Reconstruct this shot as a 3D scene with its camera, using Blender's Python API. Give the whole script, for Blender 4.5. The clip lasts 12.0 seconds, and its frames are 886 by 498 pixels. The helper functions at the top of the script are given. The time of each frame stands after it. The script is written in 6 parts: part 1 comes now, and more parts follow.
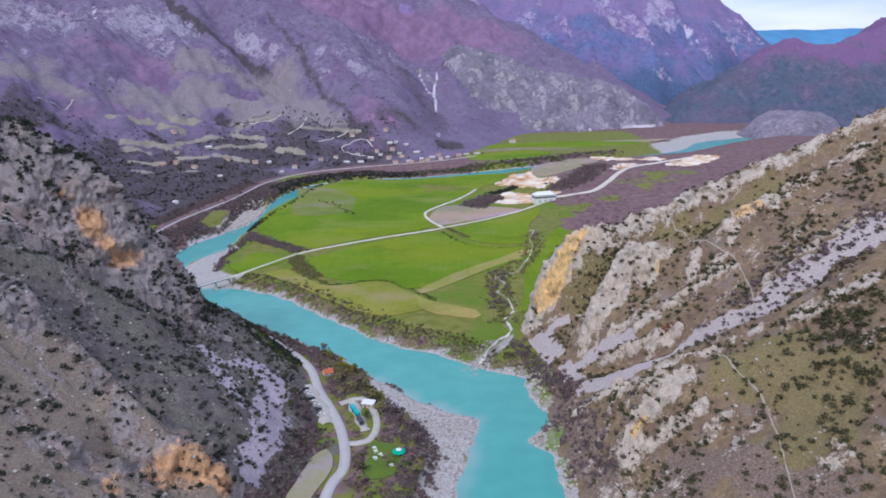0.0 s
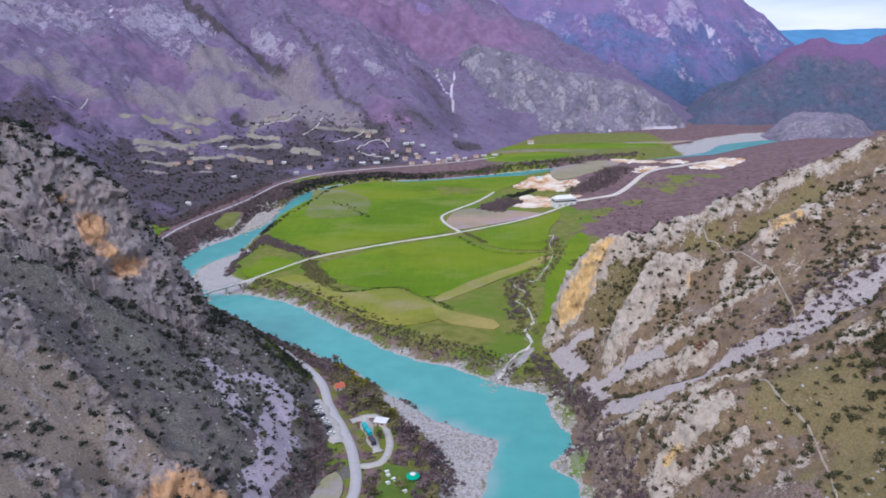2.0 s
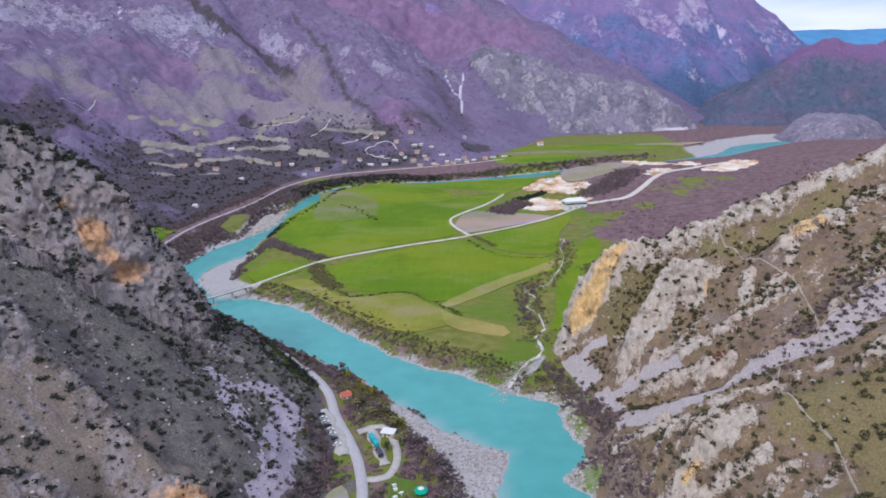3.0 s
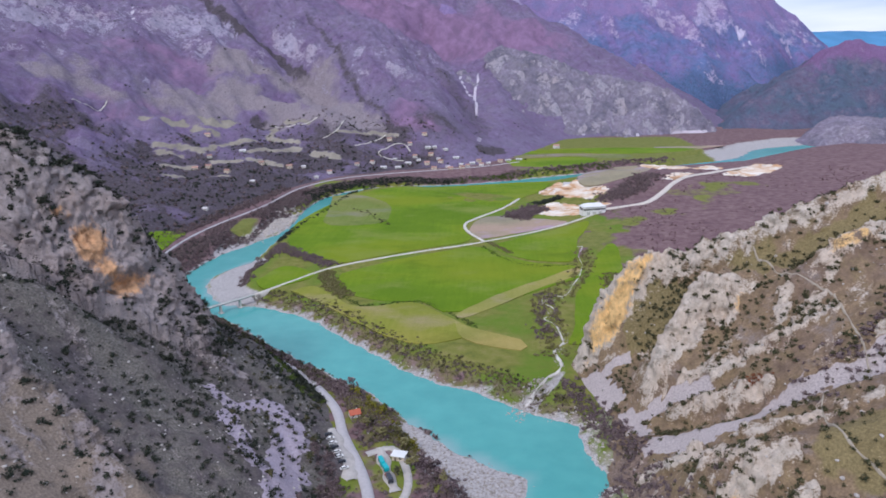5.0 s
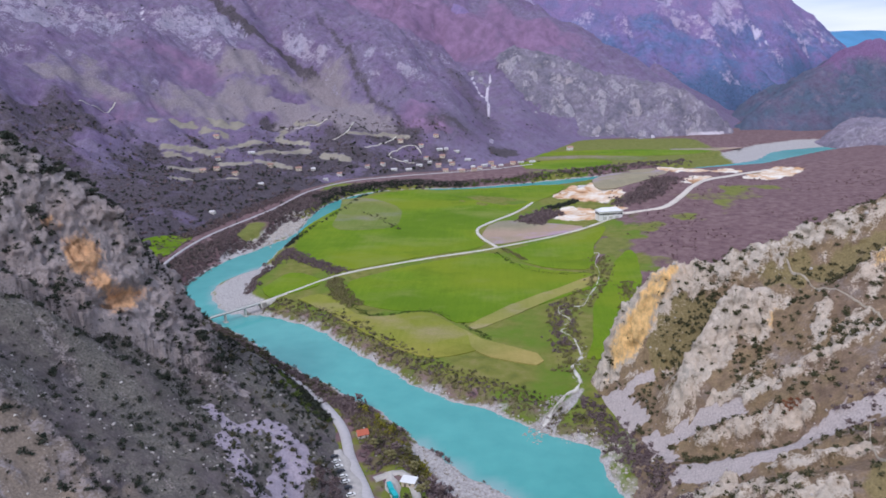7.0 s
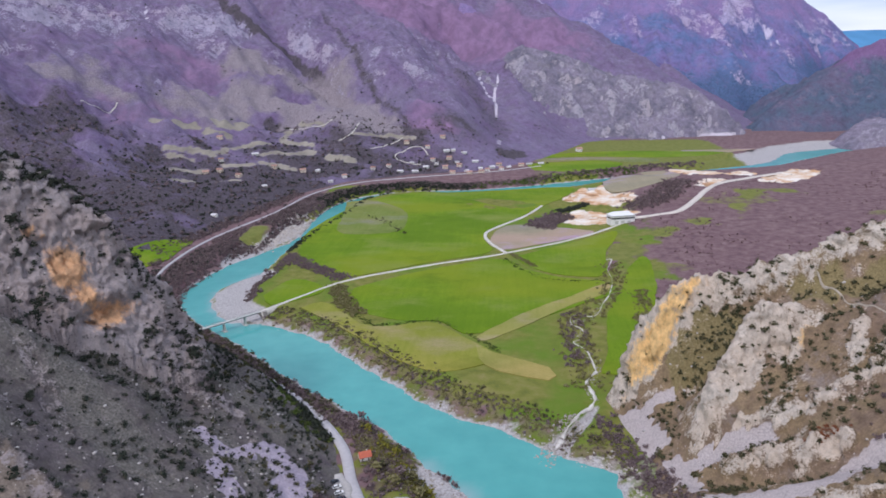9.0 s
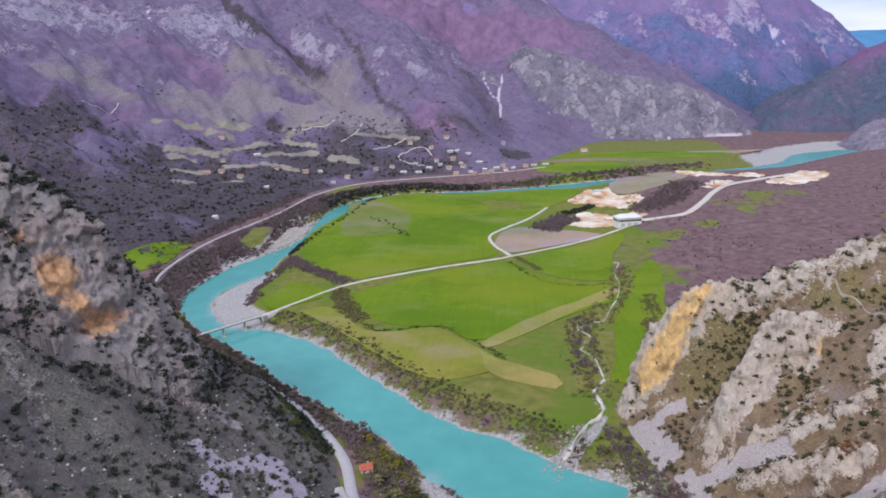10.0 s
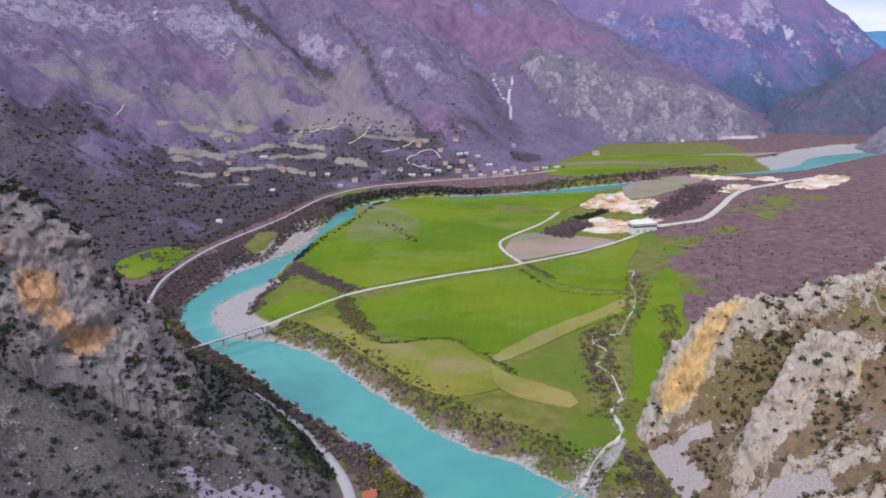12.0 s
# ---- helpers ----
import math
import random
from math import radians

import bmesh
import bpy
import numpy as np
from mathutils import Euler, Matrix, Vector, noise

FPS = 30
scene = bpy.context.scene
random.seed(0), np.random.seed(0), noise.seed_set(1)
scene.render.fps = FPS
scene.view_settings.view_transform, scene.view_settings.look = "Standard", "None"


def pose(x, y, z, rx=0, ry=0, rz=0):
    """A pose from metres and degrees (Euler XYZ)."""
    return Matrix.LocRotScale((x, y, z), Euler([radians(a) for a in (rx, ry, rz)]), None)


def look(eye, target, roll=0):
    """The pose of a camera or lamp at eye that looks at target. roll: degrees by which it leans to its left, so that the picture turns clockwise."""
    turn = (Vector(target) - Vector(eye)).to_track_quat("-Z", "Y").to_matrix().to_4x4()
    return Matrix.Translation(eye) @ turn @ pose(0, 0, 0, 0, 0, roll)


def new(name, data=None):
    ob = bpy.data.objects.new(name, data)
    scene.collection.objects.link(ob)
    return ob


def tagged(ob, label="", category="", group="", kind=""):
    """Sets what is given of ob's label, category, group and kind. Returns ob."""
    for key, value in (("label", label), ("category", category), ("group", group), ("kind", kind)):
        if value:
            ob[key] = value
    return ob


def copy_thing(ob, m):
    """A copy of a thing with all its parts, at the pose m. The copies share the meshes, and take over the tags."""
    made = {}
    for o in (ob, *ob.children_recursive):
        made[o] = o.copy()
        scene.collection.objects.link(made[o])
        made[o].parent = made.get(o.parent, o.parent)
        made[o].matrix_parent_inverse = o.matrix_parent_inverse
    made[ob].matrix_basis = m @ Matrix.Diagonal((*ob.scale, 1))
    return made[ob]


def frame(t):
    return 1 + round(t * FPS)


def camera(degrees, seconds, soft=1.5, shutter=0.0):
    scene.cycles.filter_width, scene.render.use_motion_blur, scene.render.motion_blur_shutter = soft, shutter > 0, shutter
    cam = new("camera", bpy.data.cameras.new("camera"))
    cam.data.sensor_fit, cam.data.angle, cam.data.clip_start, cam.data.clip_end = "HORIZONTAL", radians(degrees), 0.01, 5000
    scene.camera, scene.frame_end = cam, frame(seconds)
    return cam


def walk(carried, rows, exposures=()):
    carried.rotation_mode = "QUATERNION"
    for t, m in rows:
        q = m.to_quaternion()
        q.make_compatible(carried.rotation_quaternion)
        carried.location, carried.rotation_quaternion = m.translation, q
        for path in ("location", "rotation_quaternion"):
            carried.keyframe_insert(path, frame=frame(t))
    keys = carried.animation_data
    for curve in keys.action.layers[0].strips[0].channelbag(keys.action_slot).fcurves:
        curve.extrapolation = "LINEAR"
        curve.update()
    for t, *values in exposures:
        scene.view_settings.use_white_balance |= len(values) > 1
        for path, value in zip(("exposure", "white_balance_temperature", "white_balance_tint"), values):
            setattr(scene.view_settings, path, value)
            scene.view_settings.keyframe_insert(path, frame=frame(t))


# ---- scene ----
import itertools

cam = camera(65.6, 12.0, soft=1.75)
PATH = [
    (0, (0.685, 0.068, 199.418), (0.645, 1.988, 198.861), -1.4),
    (0.5, (0.336, 5.313, 199.242), (0.285, 7.233, 198.684), -1.4),
    (1, (-0.095, 11.001, 199.268), (-0.158, 12.921, 198.71), -1.4),
    (1.5, (-0.604, 16.206, 199.203), (-0.677, 18.126, 198.646), -1.3),
    (2, (-1.169, 21.867, 199.097), (-1.254, 23.786, 198.54), -1.3),
    (2.5, (-1.562, 26.987, 199.032), (-1.658, 28.905, 198.476), -1.4),
    (3, (-2.168, 32.481, 198.86), (-2.277, 34.4, 198.306), -1.4),
    (5, (-4.543, 53.888, 198.422), (-4.689, 55.805, 197.872), -1.3),
    (5.5, (-5.043, 58.875, 198.484), (-5.199, 60.791, 197.935), -1.3),
    (6, (-5.902, 64.413, 198.368), (-6.065, 66.329, 197.819), -1.3),
    (6.5, (-6.475, 69.674, 198.229), (-6.647, 71.59, 197.68), -1.3),
    (7, (-7.279, 75.137, 198.141), (-7.456, 77.052, 197.593), -1.4),
    (9, (-9.894, 96.567, 197.767), (-10.089, 98.48, 197.219), -1.4),
    (9.5, (-10.502, 101.69, 197.618), (-10.702, 103.603, 197.07), -1.4),
    (10, (-11.319, 107.587, 197.518), (-11.524, 109.5, 196.97), -1.4),
    (10.5, (-11.933, 112.259, 197.438), (-12.143, 114.172, 196.891), -1.4),
    (11, (-12.408, 118.184, 197.117), (-12.625, 120.096, 196.572), -1.4),
    (11.5, (-12.998, 122.955, 197.048), (-13.221, 124.867, 196.504), -1.4),
    (12, (-13.8, 128.685, 196.936), (-14.03, 130.596, 196.392), -1.4),
]
walk(cam, [(t, look(eye, target, roll)) for t, eye, target, roll in PATH], [(0, 0.25, 5600, 15), (3, 0.25, 5680, 15), (9, 0.25, 5860, 15), (12, 0.25, 5980, 15)])

# ---- sky, sun, exposure ----
SUN_EL, SUN_AZ = 46.0, 205.0  # degrees; azimuth clockwise from +y
world = bpy.data.worlds.new("overcast_sky")
scene.world = world
world.use_nodes = True
wn, wl = world.node_tree.nodes, world.node_tree.links
wn.clear()
w_out = wn.new("ShaderNodeOutputWorld")
w_bg = wn.new("ShaderNodeBackground")
w_sky = wn.new("ShaderNodeTexSky")
w_sky.sky_type = "NISHITA"
w_sky.sun_disc = False
w_sky.sun_elevation = radians(SUN_EL)
w_sky.sun_rotation = radians(SUN_AZ)
w_co = wn.new("ShaderNodeTexCoord")
w_map = wn.new("ShaderNodeMapping")
w_map.inputs["Scale"].default_value = (1.2, 1.2, 9.0)
w_noise = wn.new("ShaderNodeTexNoise")
w_noise.inputs["Scale"].default_value = 2.2
w_noise.inputs["Detail"].default_value = 6.0
w_ramp = wn.new("ShaderNodeValToRGB")
w_ramp.color_ramp.elements[0].position, w_ramp.color_ramp.elements[0].color = 0.34, (5.6, 6.6, 8.4, 1)
w_ramp.color_ramp.elements[1].position, w_ramp.color_ramp.elements[1].color = 0.66, (9.6, 9.8, 10.2, 1)
w_mix = wn.new("ShaderNodeMix")
w_mix.data_type = "RGBA"
w_mix.inputs["Factor"].default_value = 0.86
wl.new(w_co.outputs["Generated"], w_map.inputs["Vector"])
wl.new(w_map.outputs["Vector"], w_noise.inputs["Vector"])
wl.new(w_noise.outputs["Fac"], w_ramp.inputs["Fac"])
wl.new(w_sky.outputs["Color"], w_mix.inputs["A"])
wl.new(w_ramp.outputs["Color"], w_mix.inputs["B"])
wl.new(w_mix.outputs["Result"], w_bg.inputs["Color"])
wl.new(w_bg.outputs["Background"], w_out.inputs["Surface"])
w_bg.inputs["Strength"].default_value = 0.088

sun_data = bpy.data.lights.new("sun", "SUN")
sun_data.energy, sun_data.angle, sun_data.color = 1.5, radians(12), (1.0, 0.93, 0.82)
sun = new("sun", sun_data)
sun_from = Vector((math.sin(radians(SUN_AZ)) * math.cos(radians(SUN_EL)), math.cos(radians(SUN_AZ)) * math.cos(radians(SUN_EL)), math.sin(radians(SUN_EL))))
sun.matrix_world = look(sun_from * 800 + Vector((0, 400, 0)), (0, 400, 0))

# ---- materials ----
def nt_new(name, rough=0.9, spec=0.15):
    m = bpy.data.materials.new(name)
    m.use_nodes = True
    nt = m.node_tree
    b = nt.nodes["Principled BSDF"]
    b.inputs["Roughness"].default_value = rough
    b.inputs["Specular IOR Level"].default_value = spec
    return m, nt, b


def n_noise(nt, scale, detail=5, rough=0.6, stretch=(1, 1, 1), voronoi=False):
    co = nt.nodes.new("ShaderNodeTexCoord")
    mp = nt.nodes.new("ShaderNodeMapping")
    mp.inputs["Scale"].default_value = stretch
    nt.links.new(co.outputs["Object"], mp.inputs["Vector"])
    if voronoi:
        t = nt.nodes.new("ShaderNodeTexVoronoi")
        t.inputs["Scale"].default_value = scale
        nt.links.new(mp.outputs["Vector"], t.inputs["Vector"])
        return t.outputs["Distance"]
    t = nt.nodes.new("ShaderNodeTexNoise")
    t.inputs["Scale"].default_value, t.inputs["Detail"].default_value, t.inputs["Roughness"].default_value = scale, detail, rough
    nt.links.new(mp.outputs["Vector"], t.inputs["Vector"])
    return t.outputs["Fac"]


def n_ramp(nt, fac, stops):
    r = nt.nodes.new("ShaderNodeValToRGB")
    while len(r.color_ramp.elements) < len(stops):
        r.color_ramp.elements.new(0.5)
    for e, (p, c) in zip(r.color_ramp.elements, stops):
        e.position, e.color = p, (*c, 1) if len(c) == 3 else c
    nt.links.new(fac, r.inputs["Fac"])
    return r.outputs["Color"]


def n_mix(nt, fac, a, b, blend="MIX"):
    m = nt.nodes.new("ShaderNodeMix")
    m.data_type, m.blend_type = "RGBA", blend
    for key, v in (("Factor", fac), ("A", a), ("B", b)):
        s = m.inputs[key]
        if isinstance(v, (int, float)):
            s.default_value = v
        elif isinstance(v, tuple):
            s.default_value = (*v, 1)
        else:
            nt.links.new(v, s)
    return m.outputs["Result"]


def n_math(nt, op, a, b, clamp=False):
    m = nt.nodes.new("ShaderNodeMath")
    m.operation, m.use_clamp = op, clamp
    for s, v in zip(m.inputs, (a, b)):
        if isinstance(v, (int, float)):
            s.default_value = v
        else:
            nt.links.new(v, s)
    return m.outputs["Value"]


def n_attr(nt, name):
    a = nt.nodes.new("ShaderNodeAttribute")
    a.attribute_name = name
    return a.outputs["Fac"]


def n_bump(nt, b, height, strength, distance):
    u = nt.nodes.new("ShaderNodeBump")
    u.inputs["Strength"].default_value, u.inputs["Distance"].default_value = strength, distance
    nt.links.new(height, u.inputs["Height"])
    nt.links.new(u.outputs["Normal"], b.inputs["Normal"])


def n_mask(nt, attr, noise_fac, gain=5.0, weight=0.9):
    """A crisp, noise-edged mask from a soft vertex attribute."""
    v = n_math(nt, "ADD", n_attr(nt, attr), n_math(nt, "MULTIPLY", n_math(nt, "SUBTRACT", noise_fac, 0.5), weight))
    return n_math(nt, "MULTIPLY", n_math(nt, "SUBTRACT", v, 0.5 - 0.5 / gain), gain, True)


def hill_material(name, rock, grass, scrub, scree, orange, s=1.0, turf=None, bush=None, speckle=2.2, more=()):
    """Limestone, turf, scrub, scree and rust-stained cliff, laid out by the vertex masks. s: size of the grain."""
    m, nt, b = nt_new(name)
    fine, mid, big = n_noise(nt, 1.1 / s, 6, 0.65), n_noise(nt, 0.22 / s, 6, 0.65), n_noise(nt, 0.035 / s, 4)
    streak = n_noise(nt, 0.34 / s, 6, 0.66, (1, 1, 0.7))
    lum = lambda c, k: tuple(min(1.0, v * k) for v in c)
    g = n_ramp(nt, mid, [(0.3, lum(grass, 0.62)), (0.5, grass), (0.7, lum(grass, 1.35))])
    g = n_mix(nt, n_ramp(nt, big, [(0.4, (0, 0, 0)), (0.62, (1, 1, 1))]), g, n_ramp(nt, mid, [(0.3, lum(scrub, 0.65)), (0.7, lum(scrub, 1.35))]))
    patch = n_noise(nt, 0.075 / s, 5, 0.7, (1.3, 0.8, 1))
    g = n_mix(nt, n_ramp(nt, patch, [(0.5, (0, 0, 0)), (0.68, (0.7, 0.7, 0.7))]), g, lum((grass[0] * 0.97, grass[1] * 1.03, grass[2] * 0.88), 1.03))
    g = n_mix(nt, n_ramp(nt, patch, [(0.32, (0.75, 0.75, 0.75)), (0.46, (0, 0, 0))]), g, lum((rock[0], rock[1] * 0.95, rock[2] * 1.02), 0.55))
    g = n_mix(nt, n_ramp(nt, fine, [(0.35, (0.55, 0.55, 0.55)), (0.6, (0, 0, 0))]), g, lum(scrub, 0.55))
    r = n_ramp(nt, streak, [(0.28, lum(rock, 0.6)), (0.45, lum(rock, 0.92)), (0.7, lum(rock, 1.2))])
    r = n_mix(nt, n_ramp(nt, fine, [(0.34, (0.6, 0.6, 0.6)), (0.48, (0, 0, 0))]), r, lum(rock, 0.55))
    r = n_mix(nt, n_ramp(nt, mid, [(0.31, (0.75, 0.75, 0.75)), (0.42, (0, 0, 0))]), r, lum(rock, 0.36))
    r = n_mix(nt, n_ramp(nt, big, [(0.4, (0, 0, 0)), (0.7, (0.35, 0.35, 0.35))]), r, (min(1, rock[0] * 1.12), rock[1] * 0.92, rock[2] * 0.75))
    o = n_ramp(nt, streak, [(0.3, lum(orange, 0.6)), (0.5, orange), (0.7, lum(orange, 1.3))])
    r = n_mix(nt, n_mask(nt, "orange", streak, 2.6, 1.5), r, o)
    if turf:
        g = n_mix(nt, n_mask(nt, "bush", mid, 2.4, 1.5), g, n_ramp(nt, fine, [(0.35, lum(bush, 0.6)), (0.65, lum(bush, 1.6))]))
        g = n_mix(nt, n_mask(nt, "turf", patch, 2.2, 1.5), g, n_ramp(nt, fine, [(0.35, lum(turf, 0.7)), (0.65, lum(turf, 1.2))]))
    for key, col in more:
        g = n_mix(nt, n_mask(nt, key, patch, 2.0, 1.5), g, n_ramp(nt, patch, [(0.35, lum(col, 0.75)), (0.65, lum(col, 1.2))]))
    speck = n_math(nt, "ADD", n_math(nt, "MULTIPLY", mid, 0.5), n_math(nt, "MULTIPLY", fine, 0.5))
    c = n_mix(nt, n_mask(nt, "rock", speck, 5.0, speckle), g, r)
    sc = n_ramp(nt, fine, [(0.3, lum(scree, 0.72)), (0.65, lum(scree, 1.15))])
    c = n_mix(nt, n_mask(nt, "scree", mid, 5.0, 0.6), c, sc)
    nt.links.new(c, b.inputs["Base Color"])
    h = n_math(nt, "ADD", n_math(nt, "MULTIPLY", streak, 0.6), n_math(nt, "ADD", fine, n_math(nt, "MULTIPLY", mid, 0.4)))
    n_bump(nt, b, h, 0.7, 1.0 * s)
    return m


def plain_material(name, col, var=0.25, scale=1.0, rough=0.85, spec=0.2, metal=0.0, bump=0.0, random_value=0.0):
    """A surface of one colour with stains at two scales; random_value varies it from object to object."""
    m, nt, b = nt_new(name, rough, spec)
    b.inputs["Metallic"].default_value = metal
    a, z = n_noise(nt, scale, 6, 0.65), n_noise(nt, scale * 0.14, 4)
    f = n_math(nt, "ADD", n_math(nt, "MULTIPLY", a, 0.6), n_math(nt, "MULTIPLY", z, 0.4))
    c = n_ramp(nt, f, [(0.3, tuple(v * (1 - var) for v in col)), (0.7, tuple(min(1, v * (1 + var)) for v in col))])
    if random_value:
        i = nt.nodes.new("ShaderNodeObjectInfo")
        k = n_math(nt, "ADD", n_math(nt, "MULTIPLY", i.outputs["Random"], random_value), 1 - random_value / 2)
        hsv = nt.nodes.new("ShaderNodeHueSaturation")
        nt.links.new(c, hsv.inputs["Color"])
        nt.links.new(k, hsv.inputs["Value"])
        c = hsv.outputs["Color"]
    nt.links.new(c, b.inputs["Base Color"])
    if bump:
        n_bump(nt, b, a, 0.7, bump)
    return m


def leaf_material(name, stops, rough=0.85):
    """Foliage whose clumps differ one from another."""
    m, nt, b = nt_new(name, rough, 0.1)
    g = nt.nodes.new("ShaderNodeNewGeometry")
    c = n_ramp(nt, g.outputs["Random Per Island"], stops)
    c = n_mix(nt, n_ramp(nt, n_noise(nt, 1.6, 4), [(0.3, (0.6, 0.6, 0.6)), (0.6, (0, 0, 0))]), c, tuple(v * 0.55 for v in stops[0][1]))
    nt.links.new(c, b.inputs["Base Color"])
    return m


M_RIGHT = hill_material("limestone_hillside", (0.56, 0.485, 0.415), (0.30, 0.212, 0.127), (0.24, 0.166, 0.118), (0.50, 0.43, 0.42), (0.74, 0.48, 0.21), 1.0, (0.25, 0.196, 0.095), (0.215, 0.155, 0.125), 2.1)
# The same limestone darkened and cooled: the west slope's shade is in these colours.
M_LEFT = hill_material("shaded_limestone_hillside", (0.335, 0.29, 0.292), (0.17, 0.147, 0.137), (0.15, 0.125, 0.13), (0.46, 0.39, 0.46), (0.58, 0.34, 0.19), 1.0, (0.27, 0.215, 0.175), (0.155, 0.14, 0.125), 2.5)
# Distant slopes: bluish haze is mixed into the rock, grass and scrub colours.
M_MOUNT = hill_material("hazy_mountain_slope", (0.37, 0.33, 0.43), (0.225, 0.182, 0.28), (0.20, 0.14, 0.25), (0.60, 0.54, 0.62), (0.35, 0.16, 0.10), 2.6, (0.28, 0.235, 0.26), (0.085, 0.07, 0.083), 2.2, (("heath", (0.24, 0.148, 0.25)), ("terrace", (0.31, 0.275, 0.225))))
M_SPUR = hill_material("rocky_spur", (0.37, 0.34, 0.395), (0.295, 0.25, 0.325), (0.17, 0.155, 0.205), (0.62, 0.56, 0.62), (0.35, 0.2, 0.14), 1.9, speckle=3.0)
M_BACK = hill_material("hazy_wooded_mountain", (0.45, 0.39, 0.56), (0.125, 0.185, 0.36), (0.23, 0.175, 0.37), (0.58, 0.52, 0.66), (0.35, 0.2, 0.14), 4.0, (0.27, 0.19, 0.36), (0.08, 0.12, 0.22))
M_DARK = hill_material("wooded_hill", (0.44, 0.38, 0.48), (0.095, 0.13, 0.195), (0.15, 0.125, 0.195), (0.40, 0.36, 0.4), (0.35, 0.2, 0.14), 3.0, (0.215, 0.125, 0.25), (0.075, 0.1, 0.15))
# Blue of the air over a long distance, painted as the hills' base colour.
M_BLUE = plain_material("hazy_distant_hills", (0.11, 0.27, 0.47), 0.18, 0.01, 1.0, 0.0)


def ground_material():
    """Valley floor: rough pasture, bare woods, gravel and wet bank, by the vertex masks."""
    m, nt, b = nt_new("valley_floor")
    fine, mid, big = n_noise(nt, 0.8, 6, 0.65), n_noise(nt, 0.12, 6, 0.6), n_noise(nt, 0.018, 4)
    g = n_ramp(nt, mid, [(0.3, (0.13, 0.14, 0.03)), (0.5, (0.19, 0.195, 0.04)), (0.7, (0.25, 0.22, 0.075))])
    g = n_mix(nt, n_ramp(nt, big, [(0.45, (0, 0, 0)), (0.62, (1, 1, 1))]), g, (0.13, 0.20, 0.02))
    w = n_ramp(nt, mid, [(0.3, (0.125, 0.075, 0.083)), (0.5, (0.185, 0.113, 0.12)), (0.7, (0.25, 0.17, 0.165))])
    c = n_mix(nt, n_mask(nt, "woods", mid, 4.0, 0.8), g, w)
    k = n_ramp(nt, fine, [(0.3, (0.25, 0.225, 0.22)), (0.5, (0.42, 0.39, 0.385)), (0.7, (0.58, 0.54, 0.53))])
    c = n_mix(nt, n_mask(nt, "gravel", mid, 4.0, 0.6), c, k)
    strata = n_noise(nt, 0.03, 4, 0.6, (0.7, 1.2, 9.0))
    q = n_ramp(nt, strata, [(0.34, (0.34, 0.20, 0.11)), (0.43, (0.60, 0.35, 0.19)), (0.52, (0.70, 0.55, 0.42)), (0.62, (0.80, 0.73, 0.66))])
    c = n_mix(nt, n_mask(nt, "quarry", mid, 5.0, 0.7), c, q)
    c = n_mix(nt, n_mask(nt, "turf", mid, 4.0, 0.8), c, n_ramp(nt, mid, [(0.3, (0.13, 0.155, 0.03)), (0.7, (0.22, 0.215, 0.06))]))
    nt.links.new(c, b.inputs["Base Color"])
    n_bump(nt, b, n_math(nt, "ADD", fine, mid), 0.8, 0.6)
    return m


M_GROUND = ground_material()


def water_material():
    m, nt, b = nt_new("river_water", 0.2, 0.35)
    mid, big = n_noise(nt, 0.06, 4, 0.55, (1, 1, 1)), n_noise(nt, 0.012, 3)
    f = n_math(nt, "ADD", n_math(nt, "MULTIPLY", mid, 0.5), n_math(nt, "MULTIPLY", big, 0.5))
    c = n_ramp(nt, f, [(0.35, (0.065, 0.315, 0.30)), (0.65, (0.095, 0.385, 0.365))])
    c = n_mix(nt, n_math(nt, "MULTIPLY", n_attr(nt, "shallow"), 0.8), c, (0.27, 0.40, 0.41))
    nt.links.new(c, b.inputs["Base Color"])
    n_bump(nt, b, n_noise(nt, 0.7, 4, 0.6), 0.25, 0.12)
    return m


M_WATER = water_material()


def field_material(name, a, c2, scale=0.05):
    """Crop in faint drill rows with thin and lush patches."""
    m, nt, b = nt_new(name)
    big, fine = n_noise(nt, scale, 5, 0.6), n_noise(nt, 0.9, 4, 0.6)
    rows = n_noise(nt, 0.35, 3, 0.5, (1.0, 0.06, 1.0))
    f = n_math(nt, "ADD", n_math(nt, "MULTIPLY", big, 0.6), n_math(nt, "MULTIPLY", rows, 0.4))
    c = n_ramp(nt, f, [(0.32, a), (0.66, c2)])
    broad = n_noise(nt, 0.0065, 3, 0.5, (0.8, 1.5, 1.0))
    c = n_mix(nt, n_ramp(nt, broad, [(0.48, (0, 0, 0)), (0.62, (0.6, 0.6, 0.6))]), c, (c2[0] * 1.32, c2[1] * 1.0, c2[2] * 1.2))
    c = n_mix(nt, n_ramp(nt, broad, [(0.36, (0.55, 0.55, 0.55)), (0.47, (0, 0, 0))]), c, (a[0] * 0.8, a[1] * 0.86, a[2]))
    thin = n_noise(nt, 0.011, 4, 0.65, (1.0, 1.6, 1.0))
    c = n_mix(nt, n_ramp(nt, thin, [(0.52, (0, 0, 0)), (0.72, (0.75, 0.75, 0.75))]), c, (c2[0] * 1.35, c2[1] * 1.02, c2[2] * 3 + 0.03))
    c = n_mix(nt, n_ramp(nt, thin, [(0.3, (0.6, 0.6, 0.6)), (0.44, (0, 0, 0))]), c, tuple(v * 0.72 for v in a))
    c = n_mix(nt, n_ramp(nt, fine, [(0.35, (0.3, 0.3, 0.3)), (0.6, (0, 0, 0))]), c, tuple(v * 0.6 for v in a))
    nt.links.new(c, b.inputs["Base Color"])
    n_bump(nt, b, fine, 0.5, 0.3)
    return m


